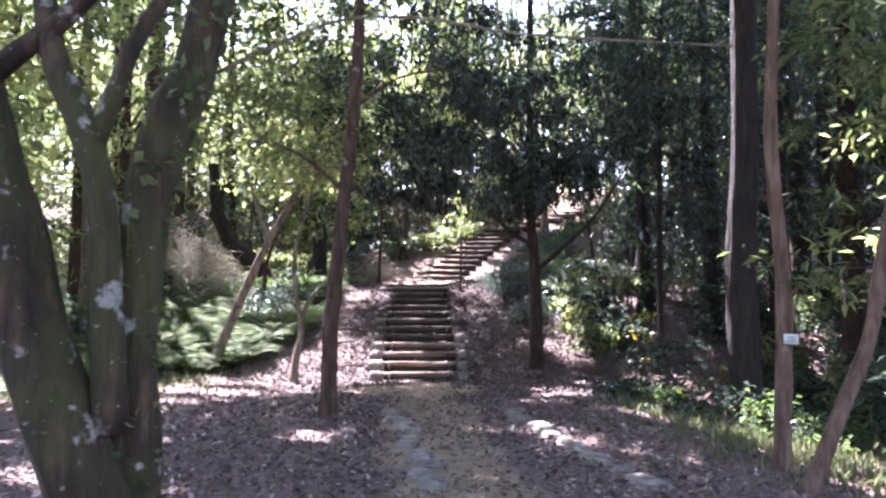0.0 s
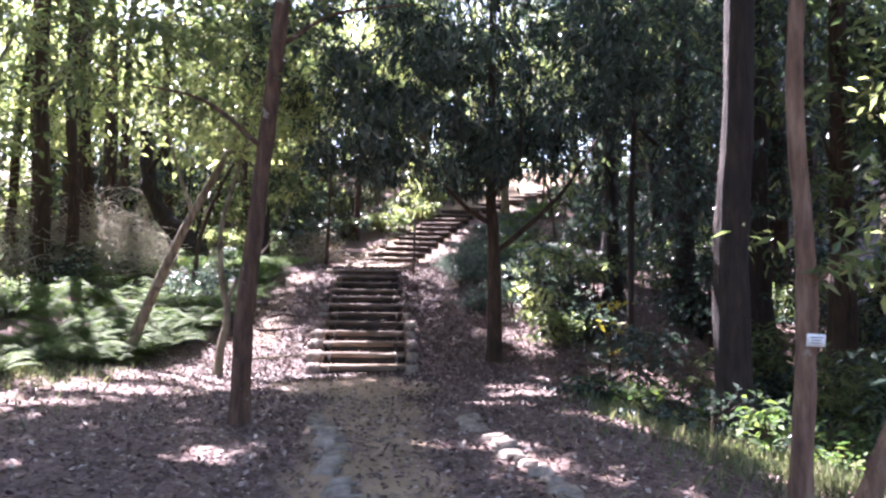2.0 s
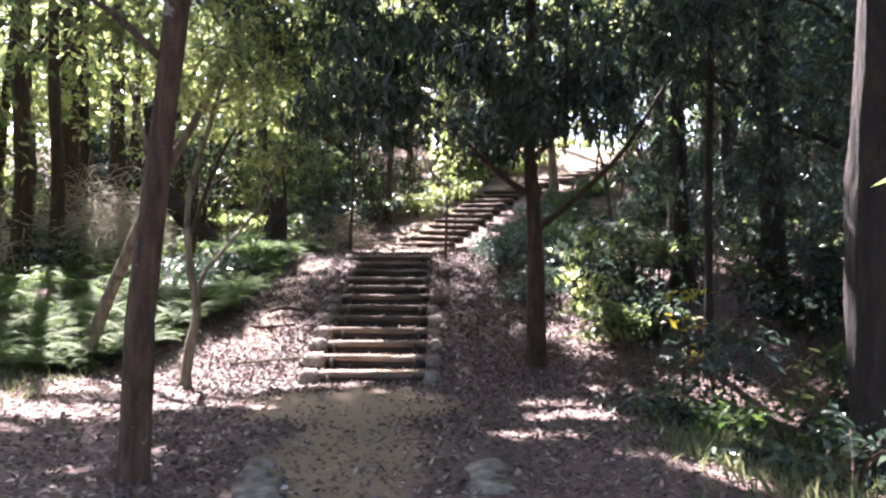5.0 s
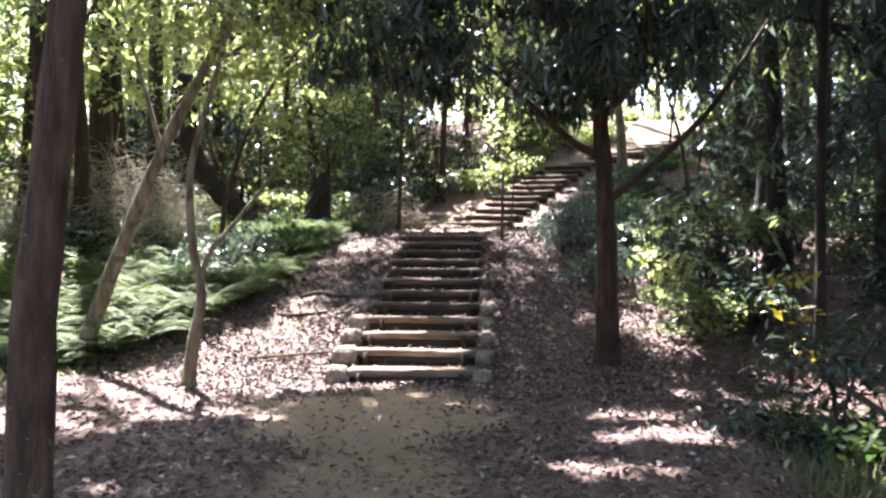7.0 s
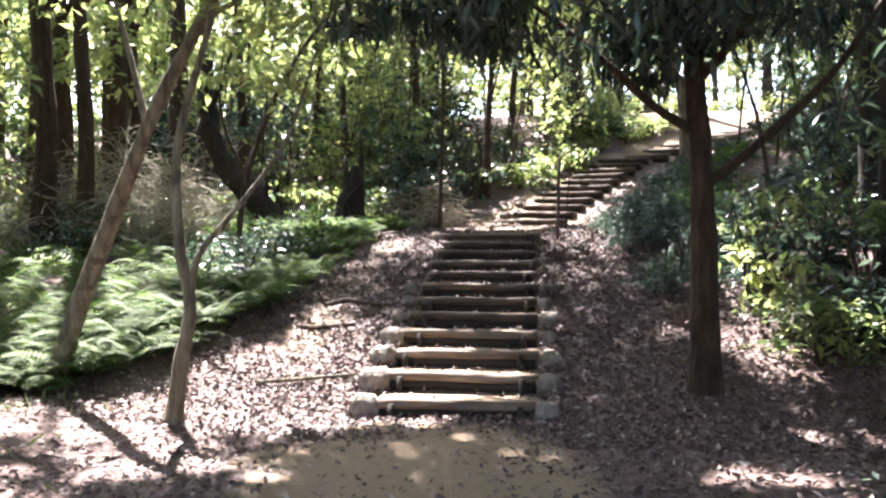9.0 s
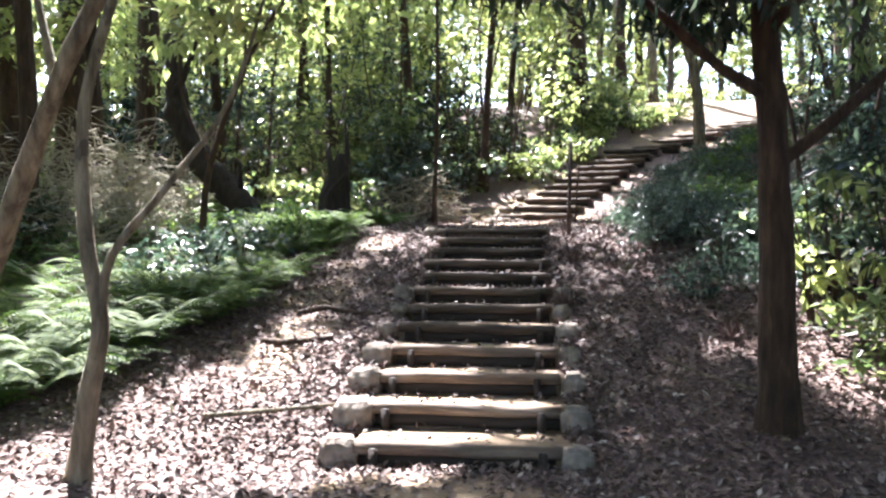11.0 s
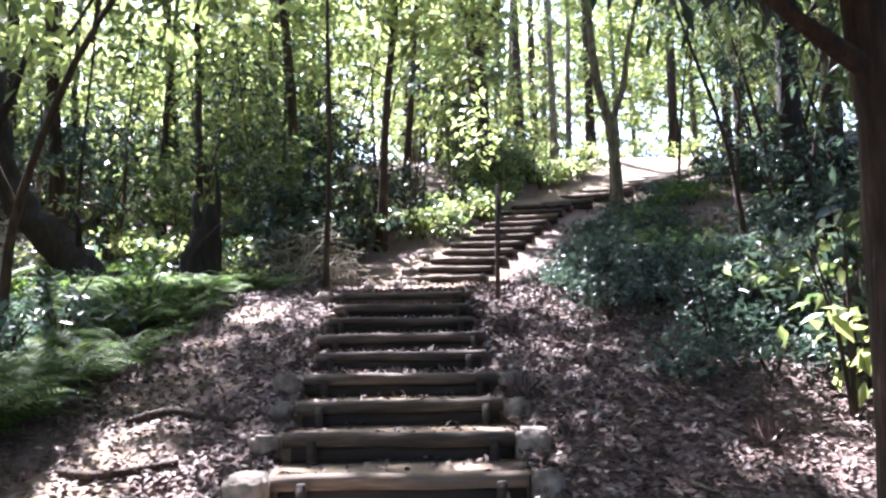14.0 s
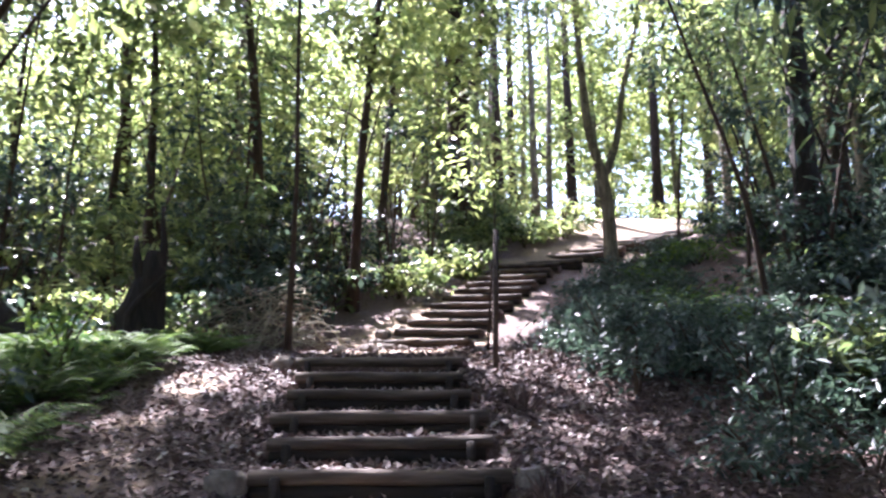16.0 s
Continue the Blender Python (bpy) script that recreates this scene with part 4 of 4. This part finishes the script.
for k in range(30):
    x, y = random.uniform(2.7, 6.0), random.uniform(8.8, 13.6)
    if x < 2.6 + max(0, 13 - y) * 0.12:
        continue
    shrub(x, y, random.uniform(0.22, 0.55), random.uniform(0.3, 0.55), 150, 0.11, (LEAF_DARK, LEAF_FERN)[k % 2], "low leafy weed at the edge of the path", "weeds by the path", 0.5, 0.3, "weed")


def fern_mesh(seed):
    r = random.Random(seed)
    v = []
    for k in range(13):
        a = r.uniform(0, 6.28)
        L = r.uniform(0.45, 0.85)
        rise = r.uniform(0.5, 1.0)
        side = Vector((-math.sin(a), math.cos(a), 0))
        out = Vector((math.cos(a), math.sin(a), 0))
        for j in range(3, 21):
            f = j / 21
            p = out * L * f + Vector((0, 0, 1)) * (rise * L * (f - 0.75 * f * f) * 1.7)
            w = 0.2 * L * math.sin(math.pi * min(1, f * 0.9 + 0.1)) + 0.02
            for s in (-1, 1):
                tip = p + side * s * w + out * w * 0.5 - Vector((0, 0, w * 0.25))
                m = (p + tip) / 2
                q = out * 0.018 * (1.3 - f)
                v += [p, m + q, tip, m - q]
    return leaf_mesh("fronds", np.array([tuple(c) for c in v]), LEAF_FERN)


FERNS = [fern_mesh(s) for s in range(6)]


def fern(x, y, size):
    ob = base_of("fern", x, y, "green bracken fern with arching fronds", "fern", "ferns beside the stairs")
    ob.rotation_euler = (0, 0, random.uniform(0, 6.28))
    ob.scale = (size, size, size)
    child("fronds", random.choice(FERNS), ob)


for k in range(300):
    y = random.uniform(14.6, 24.5)
    edge = float(np.interp(y, [14.6, 16, 18, 20, 22, 24.5], [-4.4, -3.6, -3.2, -2.9, -2.9, -2.4]))
    x = edge - abs(random.gauss(0, 1.5))
    fern(x, y, random.uniform(0.6, 1.05) * (1 if y < 19 else 0.72))
def fern_bed(spots):
    """The ferns too far off to tell apart, as one sheet of fronds."""
    v = []
    for x, y, size in spots:
        me = random.choice(FERNS)
        co = np.empty(len(me.vertices) * 3, np.float32)
        me.vertices.foreach_get("co", co)
        co, a = co.reshape(-1, 3) * size, random.uniform(0, 6.28)
        v.append(np.stack([co[:, 0] * math.cos(a) - co[:, 1] * math.sin(a) + x, co[:, 0] * math.sin(a) + co[:, 1] * math.cos(a) + y, co[:, 2] + height(x, y)], 1))
    tagged(new("fern_bed", leaf_mesh("fern_bed", np.concatenate(v), LEAF_FERN)), "bed of green bracken ferns under the trees", "ferns", kind="stuff")


fern_bed([(random.uniform(-13, -5.5), random.uniform(15, 25), random.uniform(0.9, 1.5)) for k in range(110)] + [(random.uniform(-9, -5), random.uniform(9, 15), random.uniform(0.6, 1.0)) for k in range(40)])
for k in range(20):
    x, y = random.uniform(-13, -7), random.uniform(15, 21.5)
    shrub(x, y, random.uniform(0.5, 1.3), random.uniform(0.5, 0.9), 320, 0.16, LEAF_MID if k % 2 else LEAF_DARK, "low green undergrowth shrub on the open side", "undergrowth shrubs", 0.4)

for k in range(10):
    y = random.uniform(18, 24.5)
    edge = float(np.interp(y, [14.6, 16, 18, 20, 22, 24.5], [-4.6, -3.9, -3.5, -3.1, -3.1, -2.7]))
    shrub(edge - abs(random.gauss(0, 1.4)), y, random.uniform(0.35, 0.8), random.uniform(0.35, 0.6), 300, 0.12, (LEAF_FERN, LEAF_BANK)[k % 2], "low leafy undergrowth among the ferns", "undergrowth among the ferns", 0.4, 0.3, "undergrowth_plant")

# grass by the path
def grass(name, areas, count, label):
    pts = []
    for x, y, a, c in areas:
        n = count // len(areas)
        th, rr = rng.uniform(0, 6.283, n), np.abs(rng.normal(0, 0.65, n))
        pts += [(x + a * r * math.cos(q), y + c * r * math.sin(q)) for q, r in zip(th, rr)]
    p = np.array([(x, y, height(x, y) - 0.01) for x, y in pts])
    tagged(new(name, leaf_mesh(name, leaf_arrays(p, 0.16, 0.08, -1.0, 0.8), LEAF_GRASS)), label, "grass", kind="stuff")


grass("grass", [(3.6, 8.6, 1.1, 1.6), (4.8, 7.0, 1.8, 1.8), (3.2, 11.0, 0.7, 1.2), (-5.5, 13.2, 1.6, 1.6), (-6.5, 10, 2, 2)], 12000, "sparse green grass in sunlit patches")

# broad, mostly unseen canopy added overhead for shade, and the woods all round
def canopy():
    spots = [(x, y) for x in range(-16, 18, 4) for y in range(-12, 48, 4)]
    for x, y in spots:
        x, y = x + random.uniform(-1.5, 1.5), y + random.uniform(-1.5, 1.5)
        gx, gy = x - 12 * SUN_DIR.x / SUN_DIR.z, y - 12 * SUN_DIR.y / SUN_DIR.z
        if gx < -5.5 or gy > 24 or gx > 14:
            continue
        thick = 230 if (-2.2 < gx < 5.6 and 1 < gy < 14.8) or (0.5 < gx < 5.6 and 13 < gy < 20) else (66 if gx < 5.6 else 95)
        tx, ty = x, y
        if not free(tx, ty):
            tx += 5.5 if x > 0 else -5.5
        if not free(tx, ty) or (-8 < tx < 8 and 0 < ty < 34):
            tx = math.copysign(random.uniform(9, 15), tx)
        ob = base_of("tree", tx, ty, "tall added canopy tree whose spreading leafy crown casts shade", "tree", "canopy trees")
        z = ob.location.z
        top = Vector((x, y, z + random.uniform(11, 15)))
        lean = np.array([(tx + (x - tx) * f, ty + (y - ty) * f, z + 6 + 6 * f) for f in np.linspace(0, 1, 12)])
        if not gaps(lean, 0.0, 0.2).all():
            top = Vector((tx + random.uniform(-1, 1), ty, top.z))
        stems(ob, BARK_DARK, [([(tx, ty, z - 0.2), (tx, ty, z + 5), ((tx * 2 + top.x) / 3, (ty * 2 + top.y) / 3, z + 9), top], random.uniform(0.15, 0.28), 0.06)])
        crown(ob, "crown", clumps((x, y, z + 12), (3.6, 3.6, 1.8), thick, 16, 0.5), 0.42, LEAF_MID, aspect=0.5, droop=0.1)


canopy()


def far_woods():
    n = 120000
    a = rng.uniform(0, 2 * np.pi, n)
    r = rng.uniform(38, 62, n)
    x, y = r * np.sin(a), 14 + r * np.cos(a)
    c = np.round(a * 22) / 22
    zz = rng.random(n) ** 0.8 * (12 + 3 * np.sin(c * 37))
    ok = ~((x > 2) & (y > 30) & (x / (y - 12) > 0.2) & (x / (y - 12) < 0.29) & (zz < 5))
    x, y, zz = x[ok], y[ok], zz[ok]
    g = np.interp(y, [q for q, _ in PROFILE], [q for _, q in PROFILE])
    p = np.stack([x, y, g + zz], 1)
    tagged(new("far_woods", leaf_mesh("far_woods", leaf_arrays(p, 0.6, 0.55, 0.2), LEAF_MID)), "distant green woodland all round", "trees", kind="stuff")


far_woods()

# fallen leaves
STONE_LINES = [[(6.0, -0.06), (7.5, -0.29), (8.6, -0.41), (9.7, -0.62), (10.6, -0.75)], [(6.0, 1.52), (6.8, 1.33), (7.8, 1.18), (8.7, 1.04), (9.4, 0.95), (10.6, 0.8)]]


def litter():
    n = 150000
    x = rng.normal(-0.2, 2.6, n)
    y = np.where(rng.random(n) < 0.45, rng.uniform(14, 24, n), rng.uniform(3.0, 27, n))
    q = []
    for a, c in zip(x, y):
        if random.random() < bareness(a, c) * 1.1 - 0.05:
            continue
        if 5.9 < c < 10.4 and min(abs(a - lerp_table(c, l)) for l in STONE_LINES) < 0.13 and random.random() < 0.85:
            continue
        z = height(a, c)
        if FIRST_Y < c < 22.1 and abs(a - stair_x(c)) < 0.74:
            i = int((c - FIRST_Y) / RUN)
            if i > 11 or (c - FIRST_Y) % RUN < 0.12 or random.random() < (0.94 if i < 6 else 0.55):
                continue
            z = RISE * (i + 1) - 0.03
        q.append((a, c, z + 0.012))
    p = np.array(q)
    v = leaf_arrays(p, 0.062, 0.5, 0.0, 0.45)
    tagged(new("leaf_litter", leaf_mesh("leaf_litter", v, LITTER)), "dry brown and grey fallen leaves", "leaves", kind="stuff")


litter()


# flat stones set in the path, sticks and roots
for k in range(34):
    y = 6.0 + 0.25 * (k // 2) + random.uniform(-0.05, 0.05)
    x = lerp_table(y, STONE_LINES[k % 2]) + random.uniform(-0.06, 0.06)
    if k % 2 and 9.0 < y < 9.5:
        continue
    size = random.uniform(0.19, 0.33)
    stone_block(x, y, height(x, y) - 0.035, size, size * random.uniform(0.6, 0.85), 0.085, random.uniform(-35, 35), "flat worn stone edging the path", "stones edging the path")


def stick(points, r, label, name="stick"):
    pts = [(x, y, height(x, y) + dz) for x, y, dz in points]
    tagged(new(name, tube_mesh(name, BARK_GREY if name == "stick" else BARK_DARK, pts, r, r * 0.6, segs=7)), label, name)


stick([(-2.45, 15.55, 0.02), (-2.0, 15.65, 0.05), (-1.45, 15.8, 0.06)], 0.025, "fallen stick on the sunlit litter")
stick([(-2.5, 18.0, 0.0), (-2.2, 18.1, 0.04), (-1.8, 18.0, 0.02), (-1.5, 18.2, -0.02)], 0.04, "exposed dark root beside the steps", "root")
stick([(-2.6, 17.2, 0.0), (-2.3, 17.1, 0.04), (-1.9, 17.3, 0.02)], 0.035, "exposed dark root beside the steps", "root")
stick([(1.2, 16.9, 0.02), (1.5, 16.5, 0.03), (2.0, 16.2, 0.02)], 0.012, "thin dry stick on the slope")

for k in range(22):
    f = random.random()
    x, y = -0.95 + 2.0 * f * f + random.uniform(-0.45, 0.1), 22.6 + 8.5 * f
    r = random.uniform(0.12, 0.3)
    stone_block(x, y, height(x, y) - r * 0.15, r, r * 0.8, r * 0.55, random.uniform(0, 90), "pale loose stone beside the upper steps", "loose stones by the upper steps")


def dry_tuft(x, y):
    z = height(x, y)
    p = np.array([(x, y, z)] * 60) + rng.normal(size=(60, 3)) * np.array([0.05, 0.05, 0.0])
    tagged(new("grass_tuft", leaf_mesh("grass_tuft", leaf_arrays(p, 0.2, 0.06, -1.0, 0.8), LITTER)), "dry tan grass tuft beside a step", "grass")


dry_tuft(0.36, 18.3), dry_tuft(0.5, 20.2), dry_tuft(1.9, 17.5)
